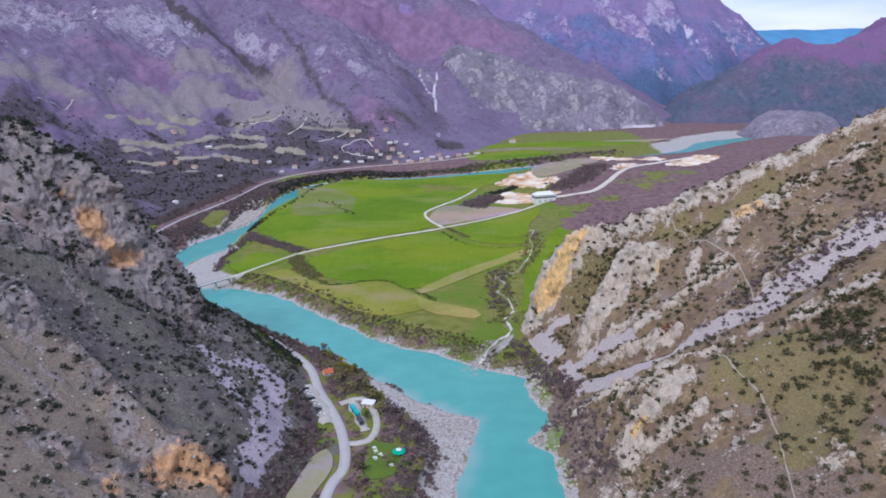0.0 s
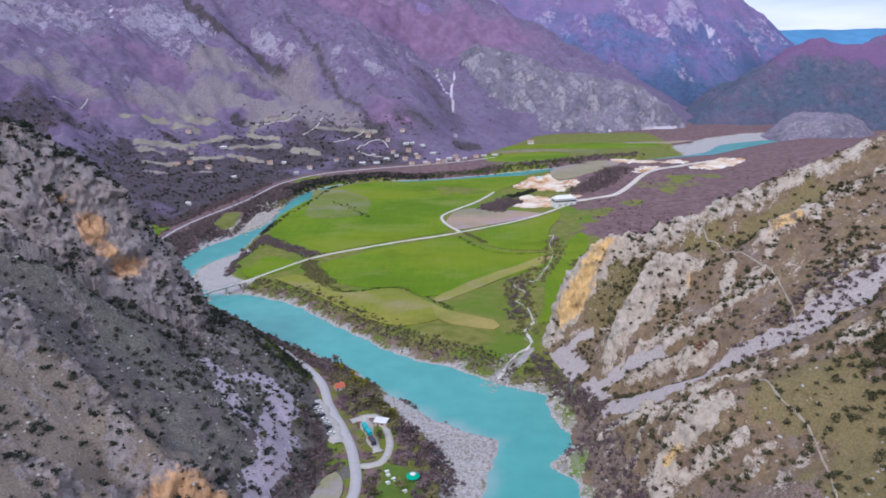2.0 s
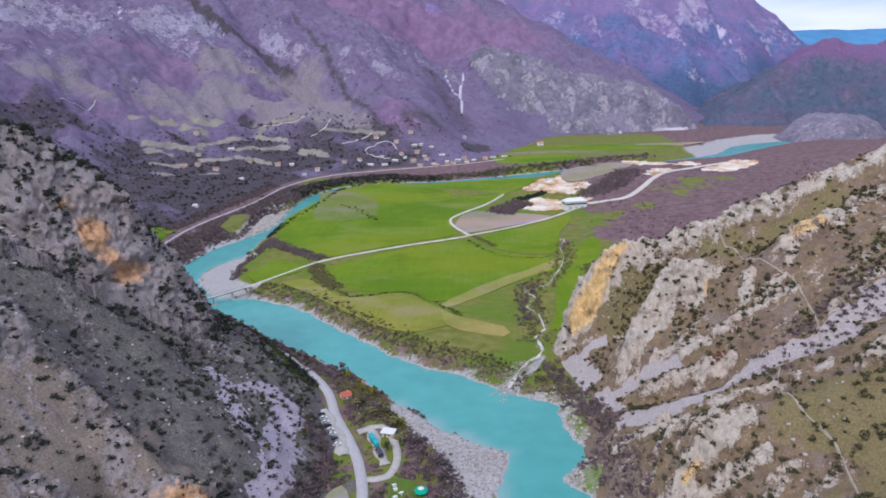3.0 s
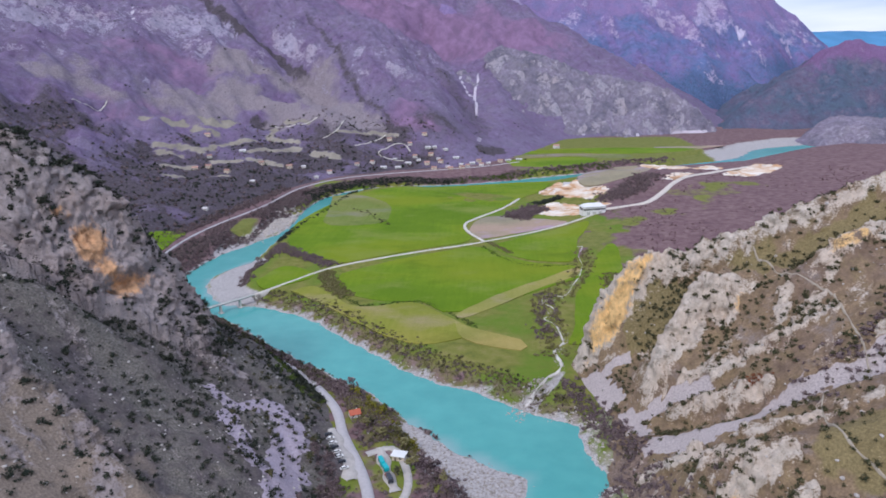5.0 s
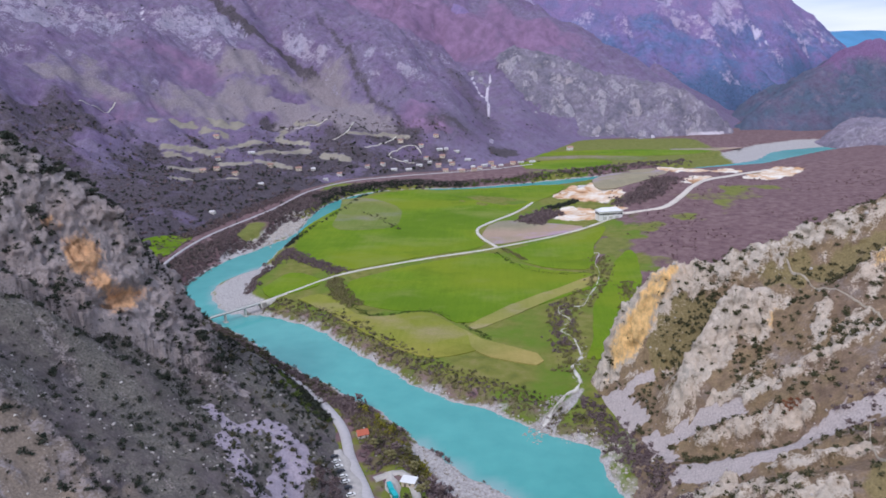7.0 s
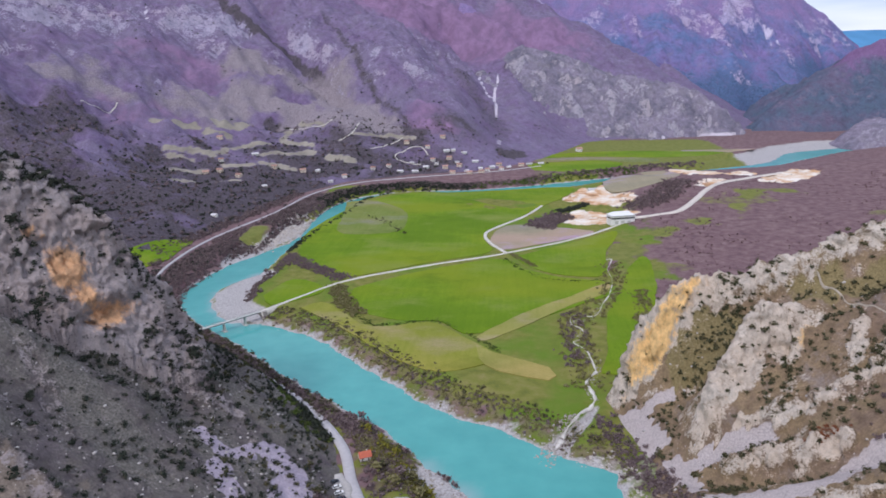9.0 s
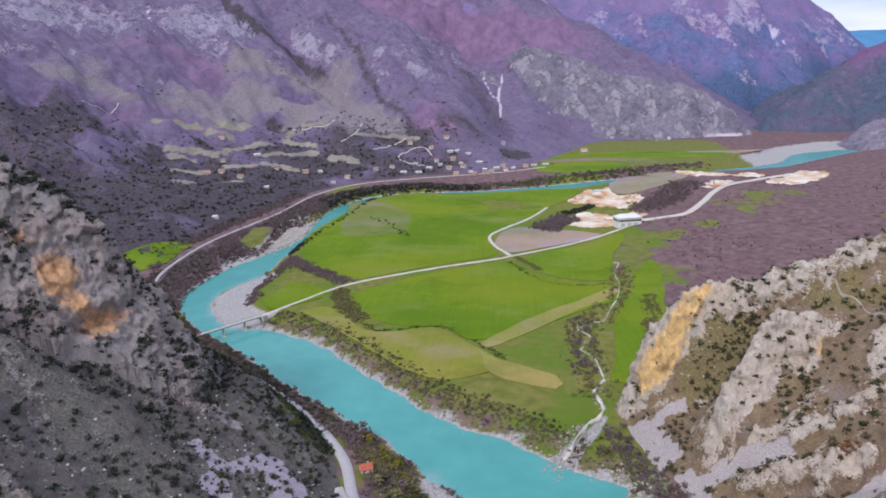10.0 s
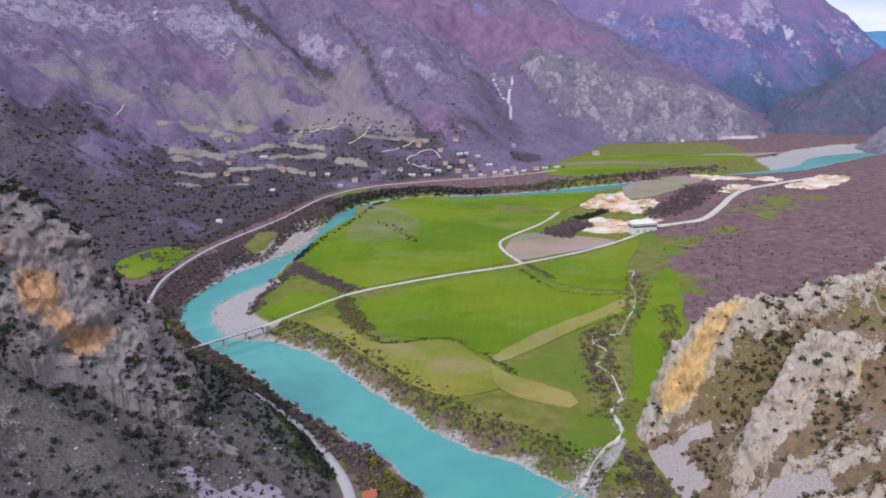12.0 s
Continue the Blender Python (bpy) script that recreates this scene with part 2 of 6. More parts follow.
M_CROP = field_material("green_crop", (0.118, 0.205, 0.005), (0.18, 0.268, 0.011))
M_CROP2 = field_material("yellow_green_crop", (0.215, 0.235, 0.024), (0.29, 0.285, 0.055))
M_STUBBLE = field_material("pale_stubble", (0.27, 0.265, 0.055), (0.345, 0.315, 0.095))
M_PLOUGH = field_material("bare_soil_field", (0.29, 0.25, 0.165), (0.37, 0.32, 0.215))
M_THIN = field_material("thin_grey_green_crop", (0.145, 0.20, 0.03), (0.215, 0.245, 0.07))
M_LAWN = field_material("patchy_lawn", (0.12, 0.16, 0.03), (0.13, 0.22, 0.03), 0.2)
M_DRY = field_material("dry_meadow", (0.30, 0.28, 0.16), (0.36, 0.33, 0.22), 0.1)
M_MEADOW = field_material("far_meadow", (0.13, 0.18, 0.04), (0.25, 0.24, 0.11), 0.02)
M_ASPHALT = plain_material("worn_grey_asphalt", (0.47, 0.44, 0.45), 0.15, 0.6)
M_TRACK = plain_material("pale_gravel_track", (0.60, 0.56, 0.50), 0.25, 0.7)
M_DIRT = plain_material("pale_dirt_yard", (0.62, 0.55, 0.49), 0.2, 0.5)
M_YARD = plain_material("grey_dirt_yard", (0.49, 0.45, 0.42), 0.22, 0.5)
M_FOOTPATH = plain_material("trodden_earth", (0.42, 0.36, 0.29), 0.2, 0.8)
M_STREAM = plain_material("wet_pale_pebbles", (0.60, 0.56, 0.52), 0.4, 0.9, 0.5, 0.4)
M_CONCRETE = plain_material("pale_concrete", (0.50, 0.50, 0.47), 0.15, 0.8)
M_STEEL = plain_material("weathered_steel", (0.30, 0.31, 0.30), 0.2, 2.0, 0.5, 0.5, 0.6)
M_STONE = plain_material("pale_stone", (0.43, 0.385, 0.35), 0.3, 1.5, bump=0.3, random_value=0.4)
M_ROCK = plain_material("grey_limestone", (0.46, 0.42, 0.40), 0.4, 0.5, bump=0.6, random_value=0.3)
M_WALL = plain_material("painted_plaster", (0.68, 0.64, 0.60), 0.12, 0.8, random_value=0.35)
M_WALL2 = plain_material("cream_plaster", (0.60, 0.50, 0.40), 0.12, 0.8, random_value=0.3)
M_ROOF = plain_material("red_clay_tile", (0.42, 0.25, 0.20), 0.3, 1.0, random_value=0.4)
M_ROOF2 = plain_material("grey_stone_slate", (0.58, 0.55, 0.56), 0.25, 1.0, random_value=0.4)
M_ORANGE_ROOF = plain_material("bright_orange_tile", (0.50, 0.14, 0.085), 0.2, 1.0)
M_GLASS = plain_material("dark_window_glass", (0.03, 0.035, 0.04), 0.2, 0.5, 0.1, 0.6)
M_WHITE = plain_material("white_painted_metal", (0.80, 0.79, 0.78), 0.08, 0.5, 0.4, 0.4)
M_TEAL = plain_material("teal_painted_metal", (0.02, 0.42, 0.45), 0.15, 0.8, 0.4, 0.4)
M_GREEN = plain_material("green_tent_cloth", (0.01, 0.40, 0.26), 0.15, 0.8, 0.6)
M_REDP = plain_material("dull_red_paint", (0.35, 0.06, 0.05), 0.15, 0.8, 0.4, 0.4)
M_DARKP = plain_material("dark_car_paint", (0.03, 0.035, 0.05), 0.15, 0.8, 0.25, 0.5)
M_TYRE = plain_material("black_rubber", (0.02, 0.02, 0.02), 0.1, 2.0)
M_BARK = plain_material("grey_brown_bark", (0.17, 0.13, 0.11), 0.3, 2.0)
M_EVERGREEN = leaf_material("evergreen_shrub", [(0.0, (0.05, 0.055, 0.03)), (0.5, (0.09, 0.088, 0.046)), (1.0, (0.165, 0.135, 0.075))])
M_MAQUIS = leaf_material("dark_maquis", [(0.0, (0.03, 0.038, 0.03)), (0.5, (0.048, 0.057, 0.043)), (1.0, (0.09, 0.085, 0.066))])
M_BARE = leaf_material("bare_twigs", [(0.0, (0.13, 0.09, 0.10)), (0.5, (0.19, 0.14, 0.145)), (1.0, (0.27, 0.21, 0.195))])
M_HEATH = leaf_material("brown_heath_twigs", [(0.0, (0.125, 0.073, 0.078)), (0.5, (0.18, 0.11, 0.115)), (1.0, (0.24, 0.16, 0.155))])
M_BRUSH = leaf_material("olive_brush", [(0.0, (0.16, 0.15, 0.06)), (0.5, (0.22, 0.20, 0.085)), (1.0, (0.28, 0.24, 0.13))])
M_HEDGE = leaf_material("green_hedge_leaves", [(0.0, (0.065, 0.1, 0.022)), (0.5, (0.095, 0.135, 0.032)), (1.0, (0.15, 0.165, 0.055))])
M_YELLOW = leaf_material("yellow_green_leaves", [(0.0, (0.12, 0.13, 0.02)), (0.5, (0.22, 0.20, 0.03)), (1.0, (0.30, 0.24, 0.05))])
M_RUST = leaf_material("rust_leaves", [(0.0, (0.18, 0.06, 0.03)), (1.0, (0.30, 0.12, 0.06))])

# ---- noise and shape arithmetic ----
def hash01(ix, iy, seed=0):
    h = (ix.astype(np.int64) * 374761393 + iy.astype(np.int64) * 668265263 + seed * 2147483647 // 7) & 0xFFFFFFFF
    h = ((h ^ (h >> 13)) * 1274126177) & 0xFFFFFFFF
    h = ((h ^ (h >> 16)) * 2246822519) & 0xFFFFFFFF
    return (h ^ (h >> 15)) / 4294967295.0


def grad_noise(x, y, seed=0):
    ix, iy = np.floor(x), np.floor(y)
    fx, fy = x - ix, y - iy
    u, v = fx * fx * fx * (fx * (fx * 6 - 15) + 10), fy * fy * fy * (fy * (fy * 6 - 15) + 10)
    def corner(dx, dy):
        a = hash01(ix + dx, iy + dy, seed) * 2 * np.pi
        return np.cos(a) * (fx - dx) + np.sin(a) * (fy - dy)
    top = corner(0, 0) * (1 - u) + corner(1, 0) * u
    low = corner(0, 1) * (1 - u) + corner(1, 1) * u
    return (top * (1 - v) + low * v) * 1.5


def fbm(x, y, size, octaves=4, seed=0, gain=0.5):
    out, amp, f = 0.0, 1.0, 1.0 / size
    for o in range(octaves):
        out = out + amp * grad_noise(x * f, y * f, seed + o * 17)
        amp, f = amp * gain, f * 2.03
    return out


def ridged(x, y, size, octaves=4, seed=0):
    out, amp, f = 0.0, 1.0, 1.0 / size
    for o in range(octaves):
        out = out + amp * (1 - np.abs(grad_noise(x * f, y * f, seed + o * 31)) * 2)
        amp, f = amp * 0.5, f * 2.1
    return out - 0.9


def blocks(x, y, size, seed=0):
    """Broken rock: cells of random height, highest in the middle; about -0.5 to 1."""
    x, y = x / size, y / size
    ix, iy = np.floor(x), np.floor(y)
    best, val = np.full(x.shape, 9.0), np.zeros(x.shape)
    for dx in (-1, 0, 1):
        for dy in (-1, 0, 1):
            cx, cy = ix + dx, iy + dy
            d = np.hypot(cx + hash01(cx, cy, seed) - x, cy + hash01(cx, cy, seed + 5) - y)
            near = d < best
            val = np.where(near, hash01(cx, cy, seed + 9), val)
            best = np.where(near, d, best)
    return val * 1.2 - best * 0.9


def facets(x, y, z, size, seed=0, tilt=0.9):
    """Broken rock in space: cells of random height, each with a flat tilted face; about -1 to 1."""
    x, y, z = x / size, y / size, z / size
    ix, iy, iz = np.floor(x), np.floor(y), np.floor(z)
    best, val = np.full(x.shape, 9.0), np.zeros(x.shape)
    for dx, dy, dz in itertools.product((-1, 0, 1), repeat=3):
        cx, cy = ix + dx + 131 * (iz + dz), iy + dy + 733 * (iz + dz)
        ex, ey, ez = (x - ix - dx - hash01(cx, cy, seed), y - iy - dy - hash01(cx, cy, seed + 5), z - iz - dz - hash01(cx, cy, seed + 7))
        d = ex * ex + ey * ey + ez * ez
        h = hash01(cx, cy, seed + 9)
        face = (h - 0.5) * 1.3 + tilt * (ex * np.cos(h * 40) + ey * np.sin(h * 40) + ez * np.cos(h * 91))
        near = d < best
        val, best = np.where(near, face, val), np.where(near, d, best)
    return val


def step01(a, b, v):
    t = np.clip((v - a) / (b - a), 0, 1)
    return t * t * (3 - 2 * t)


def along(x, y, pts):
    """Distance to a polyline of (x, y, value), the value at the nearest place, and the side (+1: to its left)."""
    best, val, side = np.full(x.shape, 1e18), np.zeros(x.shape), np.ones(x.shape)
    for (ax, ay, av), (bx, by, bv) in zip(pts[:-1], pts[1:]):
        ex, ey = bx - ax, by - ay
        t = np.clip(((x - ax) * ex + (y - ay) * ey) / (ex * ex + ey * ey), 0, 1)
        d = (x - ax - t * ex) ** 2 + (y - ay - t * ey) ** 2
        near = d < best
        best = np.where(near, d, best)
        val = np.where(near, av + t * (bv - av), val)
        side = np.where(near, np.sign(ex * (y - ay) - ey * (x - ax)), side)
    return np.sqrt(best), val, side


def inside(x, y, poly):
    hit = np.zeros(x.shape, bool)
    for (ax, ay), (bx, by) in zip(poly, poly[1:] + poly[:1]):
        if ay != by:
            hit ^= ((ay > y) != (by > y)) & (x < (bx - ax) * (y - ay) / (by - ay) + ax)
    return hit


def outside_distance(x, y, poly):
    """Distance to a closed outline, negative inside."""
    d, _, _ = along(x, y, [(*p, 0) for p in poly + poly[:1]])
    return np.where(inside(x, y, poly), -d, d)


def swell(x, y, pts, width):
    """A rib (or, with negative values, a gully) of that height along a line, on top of a slope."""
    d, v, _ = along(x, y, pts)
    return v * np.exp(-((d / width) ** 2))


def band(x, y, pts, width, seed=0):
    """A patch along a line, full inside and with a ragged rim at that distance."""
    d, v, _ = along(x, y, pts)
    return v * step01(width * 1.15, width * 0.6, d + width * 0.45 * fbm(x, y, width * 0.9, 3, seed + 7))


def smooth_line(pts, step=4.0):
    """A Catmull-Rom curve through the points."""
    p = [np.array(q, float) for q in pts]
    p = [2 * p[0] - p[1], *p, 2 * p[-1] - p[-2]]
    out = []
    for a, b, c, d in zip(p[:-3], p[1:-2], p[2:-1], p[3:]):
        n = max(2, int(np.linalg.norm((c - b)[:2]) / step))
        for t in np.arange(n) / n:
            out.append(0.5 * (2 * b + (c - a) * t + (2 * a - 5 * b + 4 * c - d) * t * t + (3 * b - a - 3 * c + d) * t ** 3))
    return np.array([*out, p[-2]])


# ---- the plan: river, hills, mountains (metres) ----
BANK_EAST = [(60, -300), (55, 150), (51, 273), (51, 291), (50, 310), (39, 321), (54, 341), (48, 357), (44, 377), (44, 394), (29, 401), (10, 413), (-14, 432), (-38, 444),
             (-65, 465), (-92, 493), (-118, 519), (-147, 549), (-179, 567), (-203, 577), (-225, 578), (-250, 605), (-264, 640), (-258, 670), (-243, 705), (-243, 758), (-240, 831), (-224, 935),
             (-218, 1005), (-190, 1050), (-130, 1078), (-58, 1092), (14, 1103), (95, 1127), (200, 1165), (319, 1224), (417, 1289), (481, 1344), (584, 1436), (700, 1500), (900, 1560)]
BANK_WEST = [(5, -300), (-2, 200), (-5, 273), (-2, 287), (4, 316), (9, 342), (-4, 348), (-24, 362), (-53, 392), (-80, 424), (-104, 443), (-129, 464), (-156, 486), (-196, 525),
             (-238, 559), (-264, 583), (-293, 623), (-300, 656), (-292, 719), (-270, 772), (-252, 829), (-257, 918), (-254, 986), (-243, 1025), (-205, 1075), (-140, 1098), (-63, 1110), (14, 1137),
             (101, 1180), (200, 1225), (316, 1276), (437, 1346), (514, 1454), (615, 1507), (760, 1570), (900, 1640)]
RIVER = [tuple(q) for q in smooth_line(BANK_EAST, 11)] + [tuple(q) for q in smooth_line(BANK_WEST, 11)][::-1]
SHOALS = [[(-53, 392), (-24, 362), (9, 342), (4, 316), (-5, 273), (0, 180), (-22, 180), (-20, 273), (-14, 312), (-24, 330), (-45, 350), (-62, 385)],
          [(-203, 577), (-225, 578), (-250, 605), (-264, 640), (-258, 670), (-243, 705), (-225, 690), (-232, 650), (-222, 610), (-195, 590)],
          [(-293, 715), (-270, 772), (-252, 829), (-256, 900), (-275, 900), (-285, 830), (-300, 770)],
          [(330, 1205), (430, 1270), (500, 1335), (600, 1420), (740, 1500), (740, 1600), (600, 1575), (500, 1510), (420, 1420), (310, 1330)],
          [(8, 412), (17, 402), (23, 416), (33, 434), (39, 449), (37, 450), (30, 437), (20, 423)]]
PLATEAU = [(112, 1063), (143, 1112), (185, 1150), (225, 1150), (234, 1073), (190, 1005), (138, 986), (109, 1008)]
QUARRIES = [[(62, 1040), (92, 1085), (120, 1020), (142, 985), (146, 955), (121, 922), (88, 962), (62, 990)], [(42, 902), (73, 918), (100, 908), (128, 905), (138, 880), (110, 866), (78, 852), (52, 868)], [(228, 1117), (221, 1175), (250, 1172), (290, 1112), (330, 1090), (318, 1070), (262, 1092), (240, 1077)],
            [(221, 976), (248, 1028), (270, 1022), (234, 968)], [(318, 1030), (345, 1085), (400, 1118), (425, 1110), (401, 1060), (341, 1022)]]
ROAD_LINE = [(-40, -300, 0), (-58, 200, 0), (-61, 261, 0), (-56, 290, 0), (-61, 318, 0), (-70, 342, 0), (-83, 369, 0), (-96, 401, 0), (-126, 439, 0), (-175, 483, 0), (-222, 515, 0), (-300, 560, 0), (-420, 590, 0)]
CLIFF_FOOT = [(-148, 372, 0), (-155, 364, 0), (-165, 357, 0), (-177, 352, 0), (-187, 345, 0), (-193, 334, 0), (-202, 320, 0), (-222, 300, 0)][::-1]
FOOT = [(-1500, 560, 0), (-700, 600, 0), (-430, 640, 0), (-350, 720, 0), (-345, 800, 0), (-322, 925, 0), (-303, 1045, 0), (-255, 1135, 0), (-160, 1185, 0), (-30, 1235, 0), (40, 1310, 0), (95, 1430, 0),
        (160, 1570, 0), (300, 1640, 0), (480, 1690, 0), (560, 1780, 0), (640, 2000, 0), (720, 2250, 0), (1500, 2500, 0)]


def valley_height(x, y):
    flat = 6.5 + 0.003 * (y - 450)
    rise = 9 * step01(60, 170, x) * step01(560, 860, y) + np.clip(x - 120, 0, 600) * 0.03 * step01(430, 640, y)
    rise = rise + 12 * np.exp(-(((x - 215) / 75) ** 2) - ((y - 1000) / 90) ** 2)
    flat = flat - 5 * step01(960, 1075, y) * step01(1200, 1140, y) * step01(-150, -90, x) * step01(230, 150, x)
    top = step01(9, -5, outside_distance(x, y, PLATEAU) + 5 * fbm(x, y, 26, 2, 15))
    rise = np.where(top > 0, np.maximum(rise, (19 - flat) * top), rise) * (1 - step01(1090, 1210, y - 0.25 * np.clip(x - 200, 0, 900)) * (1 - top))
    return flat + rise


def ground_height(x, y):
    sd = outside_distance(x, y, RIVER) + 2.0 * fbm(x, y, 14, 3, 3) + 2.2
    z = valley_height(x, y) + 0.35 * fbm(x, y, 30, 3, 8)
    bank = np.interp(sd, [-12, 0, 2, 6, 12, 18], [-0.5, 0.0, 0.16, 0.5, 0.9, 1.0])
    low = np.zeros(x.shape)
    for s in SHOALS:
        low = np.maximum(low, step01(5, -3, outside_distance(x, y, s)))
    z = z * bank
    shoal_z = np.where(sd > 0, 0.25 + sd * 0.05, z)
    pit = np.zeros(x.shape)
    for q in QUARRIES:
        pit = np.maximum(pit, step01(8, -4, outside_distance(x, y, q) + 4 * fbm(x, y, 18, 2, 4)))
    z = z * (1 - low) + shoal_z * low
    z = z + pit * (2.2 * np.round(2.4 * fbm(x * 0.6, y, 34, 3, 21)) + 0.8 * fbm(x, y, 8, 2, 22))
    woods = np.maximum(step01(82, 134, x - 0.05 * (y - 500) + 22 * fbm(x, y, 55, 4, 37)) * step01(470, 520, y), step01(1170, 1210, y) * 0.6)
    woods = np.maximum(woods, 0.85 * step01(1085, 1120, y) * step01(70, 10, x) * step01(-300, -260, x))
    woods = np.maximum(woods, 0.9 * step01(-262, -285, x) * step01(560, 620, y))
    woods = np.maximum(woods, (0.44 + 0.6 * fbm(x, y, 14, 3, 36)) * step01(-14, -24, x) * step01(470, 440, y))
    woods = np.maximum(woods, 0.50 * step01(24, 8, sd) * step01(600, 570, y) * step01(60, 40, x))
    woods = np.maximum(woods, band(x, y, [(74, 700, 0.8), (84, 735, 0.85), (94, 775, 0.8)], 11, 2))
    gravel_toe = 0.45 * step01(26, 34, x) * step01(408, 398, y)
    gravel = np.maximum.reduce([low, gravel_toe, step01(5, 1, sd) * 0.42, step01(1.8, -0.5, sd), (0.36 + 0.45 * fbm(x, y, 14, 3, 39)) * step01(10, 5, sd) * step01(610, 590, y) * step01(-10, 5, x + 260)])
    return z, {"woods": woods, "gravel": gravel, "quarry": pit, "turf": np.maximum.reduce([0.9 * step01(0.0, 0.4, fbm(x, y, 40, 2, 35) + 0.35) * swell(x, y, [(80, 700, 1), (110, 775, 0.9), (150, 800, 0.8), (222, 850, 0.7), (245, 900, 0.8), (280, 955, 0.85), (335, 970, 0.7)], 26), 0.9 * swell(x, y, [(-296, 800, 1), (-300, 845, 1)], 15), step01(1240, 1270, y) * step01(20, 60, x) * step01(420, 370, x) * step01(1640, 1560, y), 0.5 * step01(0.3, 0.5, fbm(x / 2.5, y, 70, 2, 33)) * step01(80, 110, x) * step01(640, 700, y) * step01(1000, 900, y)])}


def right_height(x, y, detail=True):
    foot = np.interp(y, [0, 200, 273, 350, 400, 450, 500], [75, 62, 54, 53, 48, 45, 50])
    dx = x - foot
    z = np.interp(dx, [-60, -12, 0, 15, 40, 70, 100, 130, 200, 300, 450], [-50, -8, 2, 16, 38, 56, 78, 99, 140, 188, 240])
    z = z + swell(x, y, [(44, 456, 4), (53, 457, 20), (61, 456, 42), (74, 452, 46), (86, 451, 44), (108, 446, 32), (147, 442, 22), (185, 437, 16), (260, 425, 10)], 13)
    z = z + swell(x, y, [(84, 394, 10), (90, 400, 18), (108, 413, 33), (118, 414, 22), (140, 419, 10)], 10)
    z = z + swell(x, y, [(60, 400, -4), (83, 377, -9), (108, 364, -6), (118, 362, 0)], 8)
    z = z + swell(x, y, [(58, 388, -4), (75, 366, -9), (93, 350, -14), (110, 339, -9), (128, 329, -6), (160, 318, -6), (210, 318, -6)], 9)
    z = z + swell(x, y, [(66, 428, 2), (84, 424, -10), (100, 430, 10)], 9)
    z = z + swell(x, y, [(66, 312, 6), (82, 297, 14), (104, 289, 11), (130, 282, 6)], 13)
    z = z + swell(x, y, [(140, 396, 8), (165, 394, 12), (190, 405, 4)], 16)
    z = z + swell(x, y, [(85, 262, -4), (110, 255, -4), (150, 240, -6)], 14)
    crest = np.interp(x, [40, 85, 147, 230, 450], [457, 453, 446, 430, 400])
    n = y - crest
    z = np.where(n > 0, z - 1.15 * n, z)
    if not detail:
        return z
    rib = fbm(x * 0.8 + y * 0.6, y * 0.8 - x * 0.6, 26, 3, 40)
    cliff = np.zeros(x.shape)
    for line, w in (([(46, 456, 1), (60, 452, 1), (75, 451, 1), (90, 453, 1), (100, 450, 0.9)], 11), ([(44, 450, 1), (56, 445, 1), (66, 443, 1)], 6), ([(82, 393, 0.8), (94, 398, 1), (108, 408, 1), (120, 407, 1)], 9)):
        cliff = np.maximum(cliff, band(x, y, line, w, 3))
    ribs = np.zeros(x.shape)
    for line, w in (([(92, 378, 1), (108, 373, 0.9), (122, 369, 1), (136, 368, 1), (153, 367, 0.8)], 5), ([(141, 389, 1), (137, 380, 1), (132, 377, 0.8)], 4), ([(151, 376, 0.9), (144, 374, 0.9)], 4),
                    ([(84, 366, 0.8), (96, 360, 0.9), (110, 348, 0.9), (118, 344, 0.9)], 4), ([(66, 328, 0.9), (80, 317, 1), (84, 304, 0.9)], 6), ([(76, 277, 1), (87, 284, 1), (104, 286, 1)], 5.5),
                    ([(75, 269, 1), (91, 270, 1), (106, 271, 0.9)], 4.5), ([(82, 300, 1), (94, 292, 0.9)], 4), ([(150, 288, 0.9), (165, 292, 1), (182, 288, 0.9)], 5), ([(98, 319, 0.9), (115, 309, 0.8), (130, 303, 0.9), (141, 301, 0.9)], 4),
                    ([(160, 333, 0.8), (177, 337, 0.9), (205, 340, 0.9)], 6), ([(100, 447, 1), (123, 441, 1), (138, 438, 0.9), (153, 441, 0.9), (165, 436, 0.75), (182, 432, 0.8), (204, 430, 0.7), (270, 424, 0.8)], 6),
                    ([(162, 392, 0.9), (182, 397, 1), (200, 403, 0.9), (240, 408, 0.9)], 7), ([(131, 213, 0.9), (133, 214, 0.9)], 5), ([(113, 263, 0.8), (105, 257, 0.8)], 4), ([(66, 262, 0.7), (72, 250, 0.7)], 5)):
        ribs = np.maximum(ribs, band(x, y, line, w, 5))
    loose = 0.55 * step01(0.1, 0.55, fbm(x + 0.6 * y, (y - 0.6 * x) * 1.9, 22, 4, 52))
    grassy = np.maximum(band(x, y, [(128, 280, 1), (141, 264, 1), (145, 246, 1), (132, 232, 1)], 17), np.maximum(band(x, y, [(135, 424, 0.9), (190, 415, 0.9)], 12), band(x, y, [(80, 436, 1), (92, 432, 1), (100, 426, 0.8)], 9)))
    scree = np.zeros(x.shape)
    for line, w in (([(51, 430, 1), (56, 418, 1.1), (61, 403, 1)], 6.5), ([(56, 424, 1), (64, 426, 1), (72, 427, 0.9)], 4), ([(66, 387, 1), (68, 374, 1), (71, 360, 0.8)], 4.5), ([(70, 380, 1), (84, 377, 1), (100, 370, 0.9)], 4.5),
                    ([(71, 347, 0.8), (78, 338, 1), (88, 329, 1), (105, 329, 1), (125, 334, 1), (144, 327, 0.9)], 6), ([(148, 323, 0.7), (170, 326, 0.9), (205, 329, 0.9), (270, 332, 0.9)], 9)):
        scree = np.maximum(scree, band(x, y, line, w, 9))
    free = np.clip(1 - 1.4 * scree, 0, 1)
    rock = np.maximum(np.maximum(cliff, ribs), loose * (1 - 0.85 * grassy)) * free * step01(-2, 8, dx)
